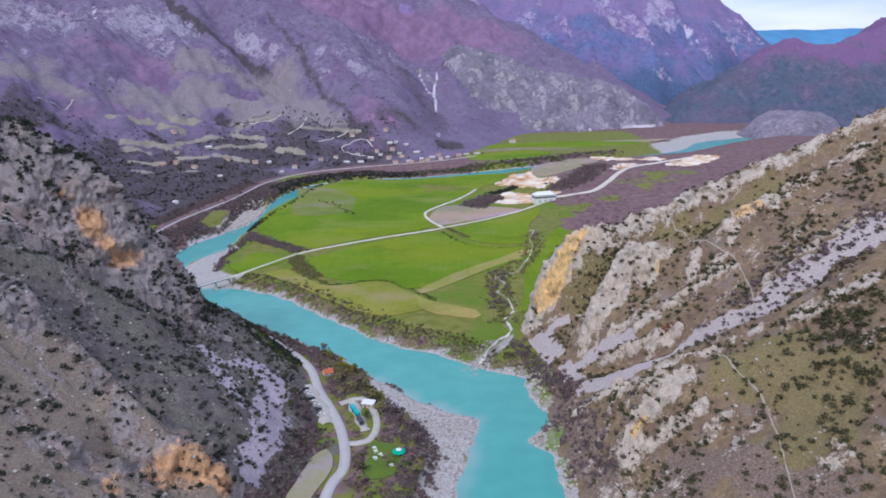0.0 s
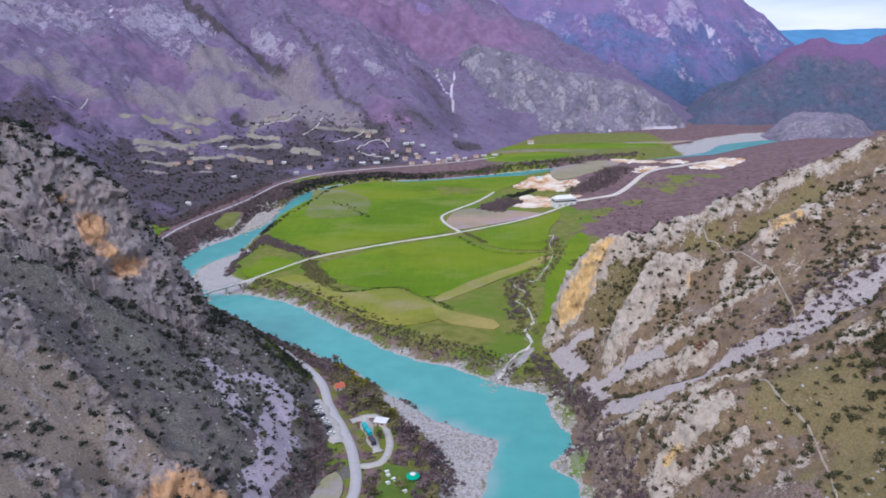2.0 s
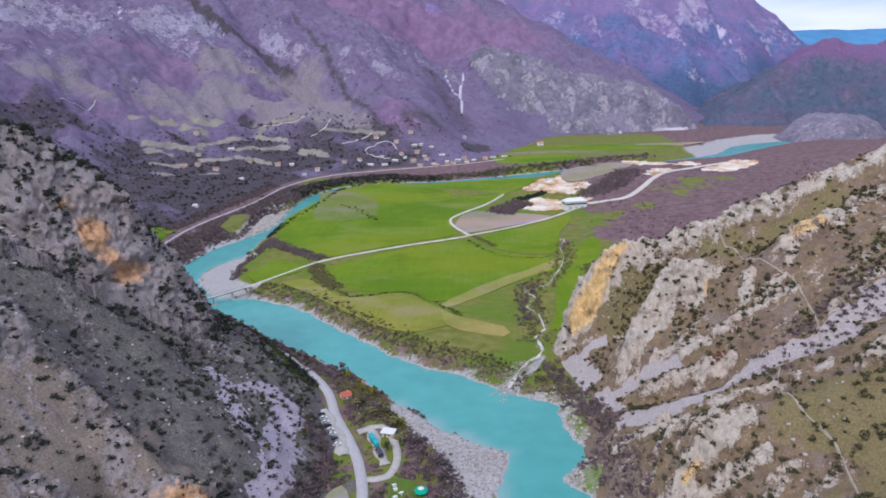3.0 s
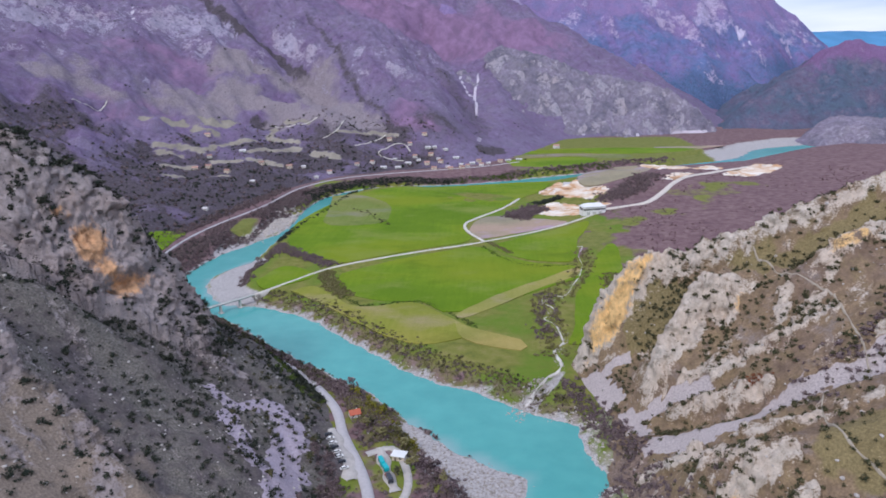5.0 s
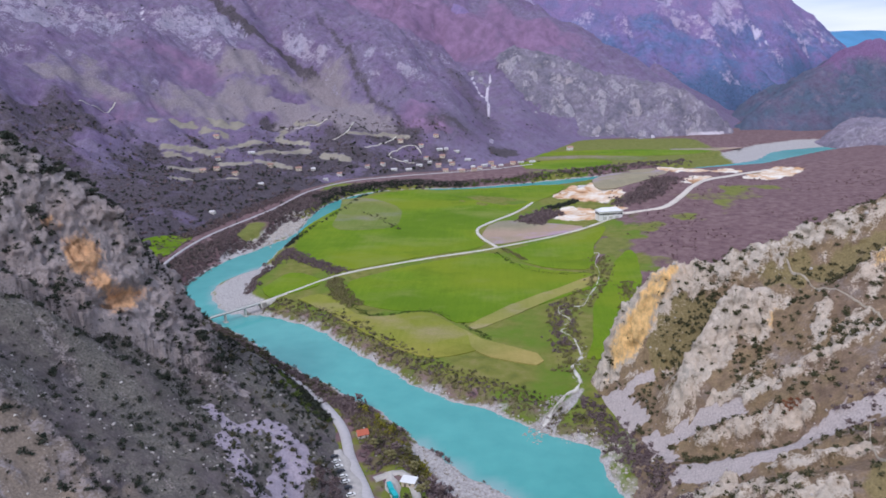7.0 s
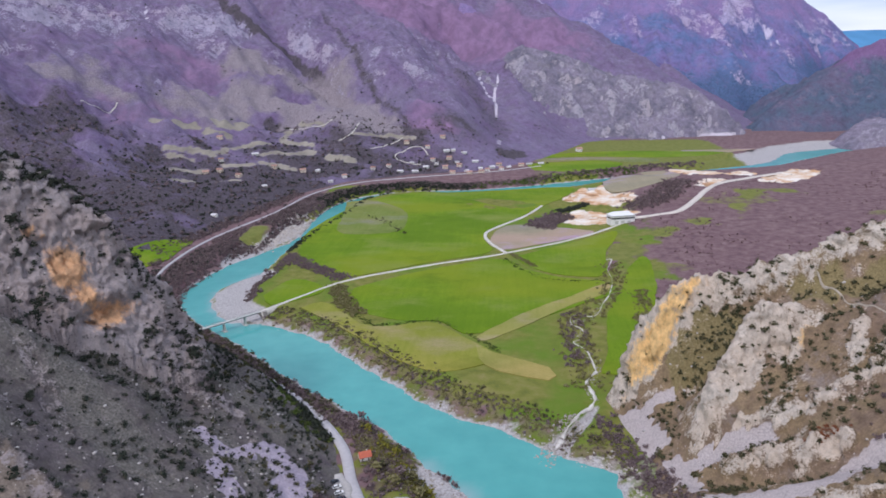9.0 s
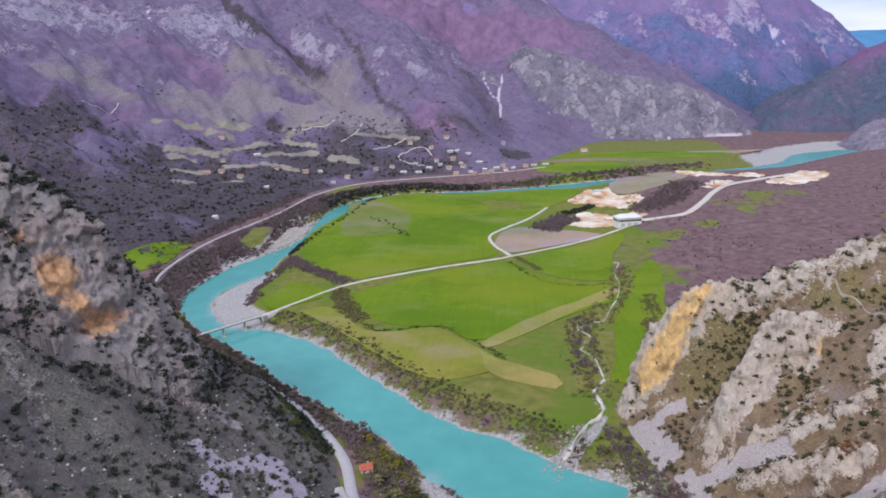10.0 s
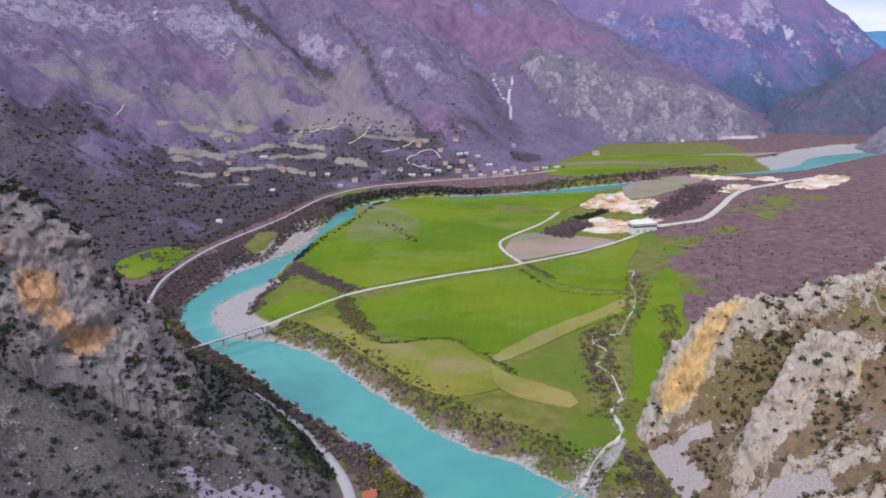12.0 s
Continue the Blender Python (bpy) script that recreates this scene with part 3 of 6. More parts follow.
    z = z + 1.5 * rib + 0.4 * fbm(x, y, 7, 3, 60) * free
    z = z + 2.6 * ribs * free
    return z, {"rock": np.clip(0.2 + (0.5 + 0.3 * fbm(x, y, 9, 3, 91)) * rock + 0.14 * cliff - 0.1 * grassy, 0, 1), "scree": np.clip(scree, 0, 1), "turf": grassy, "crag": np.maximum(cliff, np.maximum(0.85 * ribs, 0.5 * loose)) * free * step01(-2, 6, dx),
               "bush": np.maximum(band(x, y, [(92, 246, 0.8), (112, 236, 0.8), (120, 205, 0.8)], 14), band(x, y, [(58, 345, 0.9), (60, 300, 0.9), (66, 262, 0.8)], 8)),
               "orange": np.clip(swell(x, y, [(57, 446, 0.7), (64, 444, 1.0), (70, 443, 1.0), (75, 446, 0.8)], 5.5) + swell(x, y, [(82, 447, 0.65), (87, 448, 0.6)], 3) + swell(x, y, [(126, 402, 0.8), (132, 397, 0.7)], 4) + swell(x, y, [(166, 392, 0.9), (176, 393, 0.9)], 4) + swell(x, y, [(81, 279, 0.8), (84, 280, 0.8)], 3), 0, 1)}


def stain(x, y, z, cx, cy, cz, wide, tall):
    """A rust-coloured patch on a cliff face."""
    return np.exp(-((x - cx) ** 2 + (y - cy) ** 2) / wide ** 2 - ((z - cz) / tall) ** 2)


def left_height(x, y, detail=True):
    d, _, side = along(x, y, ROAD_LINE)
    d = d * side
    shelf = step01(345, 312, y) * 17
    d = np.where((d > 0) & (d < 53), np.maximum((d - shelf) * 53 / (53 - shelf), np.minimum(d, 2.0) * 0.5), d)
    z = np.interp(d, [-60, -12, 0, 6, 28, 53, 80, 110, 130, 160, 220, 330, 600], [-60, -6, 4.8, 7.6, 23, 38, 52, 76, 95, 118, 150, 205, 300])
    z = z + swell(x, y, [(-150, 393, 14), (-160, 388, 31), (-171, 385, 48), (-188, 378, 70), (-208, 369, 77), (-225, 363, 77), (-262, 352, 64), (-332, 322, 48)], 24)
    z = z + 12 * np.exp(-(((d - 20) / 12) ** 2)) * step01(412, 440, y) * step01(512, 490, y) * step01(2, 8, d)
    z = z + swell(x, y, [(-160, 331, 14), (-191, 320, 18), (-215, 310, 18)], 14)
    z = z + swell(x, y, [(-135, 245, -8), (-115, 236, -8)], 10) + swell(x, y, [(-104, 250, 9), (-120, 249, 10), (-142, 258, 15)], 7) + swell(x, y, [(-170, 274, 5), (-190, 274, 10), (-215, 268, 14)], 12)
    scarp, _, uphill = along(x, y, CLIFF_FOOT)
    scarp = scarp * uphill
    z = z + np.where(scarp > 0, 4.0 * np.exp(-scarp / 16), -4.0 * np.exp(scarp / 22)) * step01(-225, -205, x) * step01(-142, -150, x)
    crest = along(x, y, [(-138, 402, 0), (-160, 398, 0), (-178, 391, 0), (-200, 382, 0), (-222, 373, 0), (-260, 358, 0), (-340, 330, 0), (-480, 295, 0)])
    n = np.where((crest[2] < 0) & (x < -140), crest[0], 0)
    z = z - 0.75 * np.clip(n, 0, 200) * step01(0, 30, n) * step01(20, 60, d)
    if not detail:
        return z
    z0 = z
    face = step01(-0.8, 0.8, scarp) * step01(46, 36, scarp) * step01(58, 70, z) * np.where(n > 4, 0.2, 1.0)
    loose = 0.75 * step01(0.0, 0.45, fbm(x * 0.45, y + 0.3 * x, 12, 4, 152))
    ribs = np.zeros(x.shape)
    for line, w in (([(-225, 346, 0.8), (-270, 330, 0.8)], 15), ([(-130, 236, 1), (-118, 246, 1), (-104, 251, 1), (-96, 250, 1)], 8), ([(-186, 270, 1), (-198, 284, 1), (-212, 280, 1)], 9), ([(-152, 224, 0.9), (-142, 223, 0.9)], 6),
                    ([(-178, 275, 0.5), (-160, 274, 0.45), (-144, 272, 0.5)], 3), ([(-151, 364, 0.8), (-144, 368, 0.9), (-136, 372, 0.8)], 3.5), ([(-133, 221, 0.9), (-126, 217, 0.9)], 4)):
        ribs = np.maximum(ribs, band(x, y, line, w, 4))
    ribs = ribs * step01(10, 30, d)
    lower = step01(7, -7, y - np.interp(x, [-200, -180, -165, -145, -125, -100], [266, 272, 280, 274, 267, 262]) + 9 * fbm(x, y, 16, 3, 158))
    scree = np.zeros(x.shape)
    for line, w in (([(-112, 358, 0.9), (-103, 344, 1), (-98, 325, 1), (-96, 305, 1)], 9), ([(-95, 308, 1), (-93, 288, 1), (-94, 266, 0.9)], 7), ([(-140, 346, 0.9), (-130, 341, 0.9), (-122, 348, 0.8)], 4), ([(-128, 330, 0.8), (-118, 319, 0.8), (-108, 303, 0.8)], 5), ([(-124, 352, 0.7), (-116, 366, 0.7)], 4)):
        scree = np.maximum(scree, band(x, y, line, w, 8))
    z = z + 1.6 * fbm(x, y, 24, 3, 140) + 0.4 * fbm(x, y, 6, 3, 160) + 0.8 * ribs
    rock = np.maximum(np.maximum(face, ribs), loose * np.where(n > 6, 0.4, 0.75) * step01(8, 30, d) * (0.75 + 0.25 * lower)) * np.clip(1 - scree, 0, 1)
    return z, {"rock": np.clip(0.2 + (0.5 + 0.25 * fbm(x, y, 9, 3, 191)) * rock + 0.17 * face + 0.07 * lower, 0, 1), "scree": np.clip(scree, 0, 1), "turf": 0.85 * lower, "crag": np.maximum(face, np.maximum(1.1 * ribs, 0.4 * loose)) * step01(6, 20, d) * np.clip(1 - scree, 0, 1),
               "bush": (1 - lower) * step01(0.6, 0.2, face) * (0.5 + 0.5 * fbm(x * 0.5, y, 22, 3, 162)),
               "push": 4.0 * stain(x, y, z0, -187, 362, 103, 12, 3.0) - 6.0 * stain(x, y, z0, -184, 358, 95.5, 12, 3.2) + 1.6 * stain(x, y, z0, -109, 248, 43, 10, 3) - 3.0 * stain(x, y, z0, -107, 246, 34, 10, 2),
               "orange": np.clip(1.2 * stain(x, y, z0, -110, 244, 37, 10, 12) + stain(x, y, z0, -100, 245, 29, 7, 9) + 0.9 * stain(x, y, z0, -122, 238, 38, 7, 10) + 0.9 * stain(x, y, z0, -130, 221, 44, 6, 9) + 1.2 * stain(x, y, z0, -195, 355, 115, 8, 10) + 1.1 * stain(x, y, z0, -182, 359, 94, 10, 5) + stain(x, y, z0, -188, 355, 103, 4, 4) + 0.6 * stain(x, y, z0, -206, 352, 131, 5, 4), 0, 1)}


def mountain_height(x, y):
    d, _, side = along(x, y, FOOT)
    d = d * side
    a = np.interp(d, [-80, 0, 50, 100, 170, 300, 500, 800, 1300, 2200], [-40, 6, 22, 52, 92, 160, 252, 395, 640, 900])
    b = np.interp(d, [-80, 0, 120, 240, 330, 470, 800, 1300, 2200], [-40, 6, 38, 76, 122, 215, 390, 640, 900])
    w = step01(-430, -260, x)
    z = a * w + b * (1 - w)
    high = step01(60, 320, d)
    z = z + swell(x, y, [(-249, 1240, 10), (-372, 1400, 24), (-516, 1550, 30), (-694, 1750, 40), (-1000, 2100, 60)], 55) + swell(x, y, [(-200, 1225, -8), (-320, 1400, -26), (-470, 1570, -34), (-640, 1780, -40)], 38)
    z = z + swell(x, y, [(-33, 1330, -8), (-40, 1500, -22), (-60, 1700, -30), (-200, 2000, -40)], 45) + swell(x, y, [(-120, 1330, 8), (-181, 1450, 18), (-300, 1700, 26)], 60)
    z = z + high * (26 * ridged(x, y + 0.4 * x, 240, 4, 200) + 9 * fbm(x, y, 60, 4, 210))
    z = z + (1 - high) * step01(0, 60, d) * (2.0 * np.round(3 * fbm(x, y, 120, 2, 220)) + 2 * fbm(x, y, 30, 3, 221))
    crag = np.clip(step01(-0.1, 0.45, fbm(x + 0.3 * y, y - 0.3 * x, 190, 5, 230)) * high, 0, 1)
    z = z + crag * (10 * blocks(x, y, 42, 240) + 5 * blocks(x, y, 19, 241))
    scree = swell(x, y, [(-38, 1560, 1), (-45, 1640, 1.1), (-47, 1690, 1.1), (-40, 1742, 1), (-37, 1780, 0.8)], 3.2) + swell(x, y, [(-45, 1665, 1), (-61, 1688, 1.1), (-74, 1706, 1), (-85, 1735, 0.9), (-72, 1810, 0.8)], 3.2) + swell(x, y, [(-31, 1395, 0.8), (-32, 1350, 0.8)], 4) + swell(x, y, [(-700, 1420, 1), (-735, 1480, 0.9), (-770, 1600, 0.8)], 2.6)
    wx, wy = x + 34 * fbm(x, y, 75, 4, 277), y + 34 * fbm(x, y, 75, 4, 278)
    soft = lambda line, w: along(wx, wy, line)[1] * step01(1.7 * w, 0.2 * w, along(wx, wy, line)[0])
    pale = np.zeros(x.shape)
    for line, w in (([(-830, 1344, 0.95), (-768, 1423, 1), (-687, 1487, 1), (-595, 1484, 0.95), (-511, 1506, 0.9)], 50), ([(-826, 1415, 0.9), (-759, 1478, 0.9), (-662, 1546, 0.9), (-579, 1537, 0.9)], 48), ([(-469, 1620, 0.6), (-406, 1561, 0.6), (-358, 1497, 0.55)], 30),
                    ([(-267, 1628, 0.6), (-199, 1484, 0.6), (-136, 1419, 0.6)], 40), ([(-286, 1526, 1), (-273, 1466, 1), (-266, 1450, 0.9)], 11), ([(-603, 1249, 0.9), (-568, 1283, 0.9), (-540, 1340, 0.8)], 13), ([(-158, 1413, 0.8), (-124, 1398, 0.8), (-79, 1383, 0.8)], 18),
                    ([(-860, 1320, 0.8), (-900, 1200, 0.8)], 40), ([(-735, 1190, 0.6), (-700, 1240, 0.6)], 14)):
        pale = np.maximum(pale, soft(line, w))
    tan = np.zeros(x.shape)
    for line, w in (([(-518, 1451, 0.9), (-456, 1490, 0.9), (-370, 1470, 0.9), (-281, 1320, 0.9)], 48), ([(-558, 1240, 0.7), (-499, 1346, 0.9), (-414, 1346, 0.9), (-325, 1300, 0.9)], 46), ([(-707, 1133, 0.7), (-677, 1190, 0.7), (-646, 1178, 0.7)], 30), ([(-330, 1290, 0.7), (-300, 1285, 0.7)], 20)):
        tan = np.maximum(tan, soft(line, w))
    dark = 0.95 * (1 - high) * (0.3 + 0.7 * step01(-40, -150, x)) * (0.75 + 0.6 * fbm(x / 2.0, y, 55, 4, 261))
    dark = np.maximum(dark, 0.9 * step01(100, 50, z) * step01(-180, -300, x) * step01(1180, 1060, y) * (0.85 + 0.4 * fbm(x, y, 45, 3, 263)))
    for line, w in (([(-660, 1640, 0.7), (-553, 1573, 0.85), (-485, 1576, 0.85), (-401, 1520, 0.9), (-294, 1372, 0.9), (-262, 1300, 0.9)], 13), ([(-437, 1713, 0.5), (-365, 1610, 0.6), (-291, 1463, 0.6), (-230, 1359, 0.6), (-183, 1322, 0.5)], 9), ([(-118, 1664, 0.45), (-76, 1579, 0.5), (-50, 1524, 0.5), (-36, 1420, 0.4)], 34),
                    ([(-13, 1806, 0.6), (72, 1789, 0.65), (253, 1767, 0.6)], 28), ([(-515, 1163, 0.9), (-480, 1120, 0.9)], 12), ([(-435, 1301, 0.8), (-392, 1298, 0.8)], 14), ([(-376, 1105, 0.8), (-321, 1134, 0.8), (-265, 1181, 0.8)], 22), ([(-531, 971, 0.9), (-520, 988, 0.9)], 14), ([(-544, 1082, 0.8), (-529, 1064, 0.8)], 14), ([(-23, 1332, 0.9), (9, 1360, 0.9)], 18),
                    ([(-460, 1088, 0.7), (-405, 1082, 0.7)], 14), ([(-570, 850, 0.7), (-640, 940, 0.65), (-620, 1040, 0.65)], 60)):
        dark = np.maximum(dark, band(x, y, line, w, 17))
    heath = np.zeros(x.shape)
    for line, w in (([(-379, 1977, 0.9), (-249, 1902, 0.9), (-138, 1960, 0.9), (-13, 1880, 0.8), (73, 1880, 0.7)], 70), ([(-266, 2048, 0.9), (-92, 2049, 0.9), (66, 2031, 0.9)], 130), ([(-684, 1311, 0.5), (-638, 1384, 0.55), (-558, 1400, 0.5), (-592, 1346, 0.5)], 40), ([(-186, 1352, 0.55), (-141, 1333, 0.55), (-98, 1327, 0.5)], 24),
                    ([(-620, 1130, 0.45), (-560, 1180, 0.45)], 40)):
        heath = np.maximum(heath, soft(line, w))
    plots = np.zeros(x.shape)
    for line, w in (([(-530, 1100), (-491, 1104), (-466, 1108)], 8), ([(-462, 1121), (-447, 1181), (-408, 1210)], 6), ([(-411, 1159), (-368, 1175), (-338, 1205)], 10), ([(-500, 1227), (-476, 1240), (-471, 1270)], 12), ([(-387, 1322), (-334, 1283)], 6), ([(-390, 1122), (-346, 1126)], 8),
                    ([(-520, 1084), (-484, 1083)], 6), ([(-570, 1145), (-550, 1184), (-531, 1205)], 8), ([(-510, 1198), (-470, 1194)], 8), ([(-307, 1201), (-267, 1197)], 8), ([(-486, 1025), (-461, 1066)], 7), ([(-401, 1293), (-394, 1233), (-343, 1229)], 7), ([(-294, 1061), (-257, 1098), (-235, 1125)], 8),
                    ([(-277, 1256), (-222, 1291), (-180, 1292)], 5), ([(-435, 1092), (-404, 1109)], 7), ([(-420, 1010), (-395, 1030)], 6), ([(-455, 960), (-440, 985)], 6)):
        plots = np.maximum(plots, band(x, y, [(*q, 0.95) for q in line], w, 23))
    rock = np.clip(0.45 * crag + pale, 0, 1) * (1 - 0.8 * tan) * (1 - 0.85 * np.clip(dark, 0, 1)) * (1 - 0.6 * heath)
    return z, {"rock": np.clip(rock + 0.05 * fbm(x, y, 25, 3, 250), 0, 1), "turf": np.clip(tan, 0, 1), "bush": np.clip(dark * (1 - plots), 0, 1), "heath": heath, "terrace": plots, "scree": np.clip(scree, 0, 1), "orange": np.zeros(x.shape)}


def ridge_height(x, y, line, slope, seed, rough, size):
    d, top, _ = along(x, y, line)
    z = top - slope * d * (1 + 0.25 * fbm(x, y, size * 2, 2, seed + 1))
    z = z + rough * (ridged(x, y, size, 4, seed) * step01(0, size * 0.7, d + size * 0.2) + 0.35 * fbm(x, y, size * 0.25, 4, seed + 2))
    return z, d


def spur_height(x, y):
    z, d = ridge_height(x, y, [(20, 1850, 212), (103, 1830, 190), (220, 1800, 146), (300, 1790, 130), (401, 1750, 106), (455, 1715, 72), (500, 1670, 14), (530, 1650, -30)], 0.72, 300, 14, 90)
    z = np.where(y > 1800, np.maximum(z, -60), z)
    crag = step01(-0.15, 0.45, fbm(x, y, 34, 5, 310) + 0.1)
    z = z + crag * (8 * blocks(x, y, 22, 320) + 5 * blocks(x, y, 10, 321))
    return z, {"rock": np.clip(crag * 0.85, 0, 1), "scree": step01(26, 6, z) * step01(0.15, 0.4, fbm(x, y, 60, 3, 330)), "orange": np.zeros(x.shape)}


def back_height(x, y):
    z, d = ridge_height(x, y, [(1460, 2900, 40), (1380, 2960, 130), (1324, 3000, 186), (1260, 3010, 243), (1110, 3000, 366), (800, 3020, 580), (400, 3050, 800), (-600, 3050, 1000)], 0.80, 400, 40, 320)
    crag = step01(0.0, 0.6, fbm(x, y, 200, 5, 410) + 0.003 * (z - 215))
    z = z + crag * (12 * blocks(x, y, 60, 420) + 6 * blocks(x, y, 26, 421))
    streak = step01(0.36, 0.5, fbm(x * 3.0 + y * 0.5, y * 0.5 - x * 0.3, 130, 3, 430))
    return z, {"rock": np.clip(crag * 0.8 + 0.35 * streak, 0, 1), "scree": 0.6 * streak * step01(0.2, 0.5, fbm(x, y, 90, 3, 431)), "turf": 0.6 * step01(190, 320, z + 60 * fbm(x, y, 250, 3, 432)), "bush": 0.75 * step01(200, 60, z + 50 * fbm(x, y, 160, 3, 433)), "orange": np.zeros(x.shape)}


def dark_height(x, y):
    z, d = ridge_height(x, y, [(487, 1705, -24), (557, 1749, 26), (666, 1827, 83), (797, 1914, 148), (922, 1992, 196), (952, 2001, 205), (1009, 1992, 184), (1096, 2027, 196), (1246, 2088, 235), (1322, 2123, 287), (1566, 2175, 356), (2088, 2262, 417)], 0.5, 500, 20, 180)
    crag = step01(0.0, 0.5, fbm(x, y, 170, 5, 510) + 0.0025 * (z - 110))
    z = z + crag * (8 * blocks(x, y, 40, 520) + 4 * blocks(x, y, 18, 521))
    high = 0.85 * step01(95, 200, z + 60 * fbm(x, y, 190, 3, 530))
    return z, {"rock": np.clip(crag * (0.15 + 0.4 * high), 0, 1), "scree": np.zeros(x.shape), "orange": np.zeros(x.shape), "turf": high, "bush": 0.3 * (1 - high)}


def knoll_height(x, y):
    r = np.hypot((x - 745) / 105, (y - 1540) / 90)
    z = 62 * np.exp(-(r ** 4)) - 12 + 3 * fbm(x, y, 30, 4, 600)
    return z + 4 * blocks(x, y, 20, 610) * step01(1.2, 0.9, r), {"rock": 0.55 + 0.2 * fbm(x, y, 30, 3, 620), "scree": np.zeros(x.shape), "orange": np.zeros(x.shape)}


def blue_height(x, y):
    return 268 + 16 * fbm(x, y, 420, 4, 700) - 0.35 * np.abs(y - 4600), {}


# ---- terrain meshes ----
def mesh_object(name, verts, faces, material, parent=None, label="", smooth=False, masks=None):
    """One mesh object from arrays: faces of one size, or a list of index tuples."""
    me = bpy.data.meshes.new(name)
    if isinstance(faces, np.ndarray):
        k = faces.shape[1]
        me.vertices.add(len(verts))
        me.vertices.foreach_set("co", np.asarray(verts, np.float32).ravel())
        me.loops.add(faces.size)
        me.loops.foreach_set("vertex_index", faces.astype(np.int32).ravel())
        me.polygons.add(len(faces))
        me.polygons.foreach_set("loop_start", np.arange(0, faces.size, k, dtype=np.int32))
        me.polygons.foreach_set("loop_total", np.full(len(faces), k, np.int32))
        me.update(calc_edges=True)
    else:
        me.from_pydata([tuple(v) for v in verts], [], faces)
    for key, v in (masks or {}).items():
        at = me.attributes.new(key, "FLOAT", "POINT")
        at.data.foreach_set("value", np.asarray(v, np.float32).ravel())
    if smooth:
        me.polygons.foreach_set("use_smooth", np.ones(len(me.polygons), bool))
    me.materials.append(material)
    ob = new(name, me)
    if parent:
        ob.parent = parent
    if label:
        ob["label"] = label
    return ob


GRIDS = {}


def sample(name, x, y):
    """Height of a built terrain sheet, straight between its vertices; far below where it does not reach."""
    xs, ys, z = GRIDS[name]
    i, j = np.clip(np.searchsorted(xs, x) - 1, 0, len(xs) - 2), np.clip(np.searchsorted(ys, y) - 1, 0, len(ys) - 2)
    u, v = (x - xs[i]) / (xs[i + 1] - xs[i]), (y - ys[j]) / (ys[j + 1] - ys[j])
    h = (z[j, i] * (1 - u) + z[j, i + 1] * u) * (1 - v) + (z[j + 1, i] * (1 - u) + z[j + 1, i + 1] * u) * v
    return np.where((u >= 0) & (u <= 1) & (v >= 0) & (v <= 1), h, -99.0)


def top_of(x, y):
    """Height of whatever ground is on top there."""
    z = sample("ground", x, y)
    for name in ("hillside_east", "hillside_west", "mountain_north", "rocky_spur"):
        z = np.maximum(z, sample(name, x, y))
    return z


def surface(x, y):
    return float(top_of(np.array([float(x)]), np.array([float(y)]))[0])


def spread(*stops):
    """Grid lines from runs of (end, spacing)."""
    out = [stops[0]]
    for end, s in stops[1:]:
        n = max(1, int(round((end - out[-1]) / s)))
        out += list(np.linspace(out[-1], end, n + 1)[1:])
    return np.array(out)


def calm(a, k=5):
    """A grid smoothed over k cells to each side."""
    for axis in (0, 1):
        c = np.cumsum(np.pad(a, [(k + 1, k) if i == axis else (0, 0) for i in (0, 1)], mode="edge"), axis=axis)
        n = 2 * k + 1
        a = (c[n:] - c[:-n]) / n if axis == 0 else (c[:, n:] - c[:, :-n]) / n
    return a


def sheet(name, xs, ys, height, material, drop_below=None, smooth=True, steep=0.3):
    """A terrain sheet over a grid; faces wholly under drop_below are left out."""
    x, y = np.meshgrid(xs, ys)
    z, masks = height(x, y)
    gy, gx = np.gradient(z, ys, xs)
    slope = np.hypot(gx, gy)
    GRIDS[name] = (xs, ys, z)
    if "crag" in masks:
        gx, gy = calm(gx), calm(gy)
        slope = np.hypot(gx, gy)
        w, push = masks.pop("crag"), masks.pop("push", np.zeros(z.shape))
        out = push.copy()
        on = w > 0.02
        p, q, h = x[on], y[on], z[on] * 0.8
        p, q = p + 1.5 * fbm(q, h, 7, 2, 981), q + 1.5 * fbm(p, h, 7, 2, 982)
        out[on] += w[on] * (2.3 * facets(p, q, h, 9.0, 960, 1.1) + 0.95 * facets(p, q, h, 4.1, 961, 1.1) + 0.5 * facets(p, q, h, 2.0, 962))
        long = np.sqrt(1 + slope ** 2)
        GRIDS[name] = (xs, ys, z + np.clip(out * long, -4, 4))
        x, y, z = x - gx / long * out, y - gy / long * out, z + out / long
        masks["rock"] = np.clip(masks["rock"] + steep * (slope - 1.25), 0, 1)
    elif "rock" in masks:
        masks["rock"] = np.clip(0.58 * masks["rock"] + steep * (slope - 1.25), 0, 1)
    nx, ny = len(xs), len(ys)
    i = np.arange(nx * ny).reshape(ny, nx)
    f = np.stack([i[:-1, :-1], i[:-1, 1:], i[1:, 1:], i[1:, :-1]], -1).reshape(-1, 4)
    v = np.stack([x, y, z], -1).reshape(-1, 3)
    if drop_below is not None:
        f = f[v[f, 2].max(1) > drop_below]
        used = np.unique(f)
        back = np.zeros(len(v), np.int64)
        back[used] = np.arange(len(used))
        v, f = v[used], back[f]
        masks = {k: np.broadcast_to(m, x.shape).ravel()[used] for k, m in masks.items()}
    return mesh_object(name, v, f, material, smooth=smooth, masks=masks)


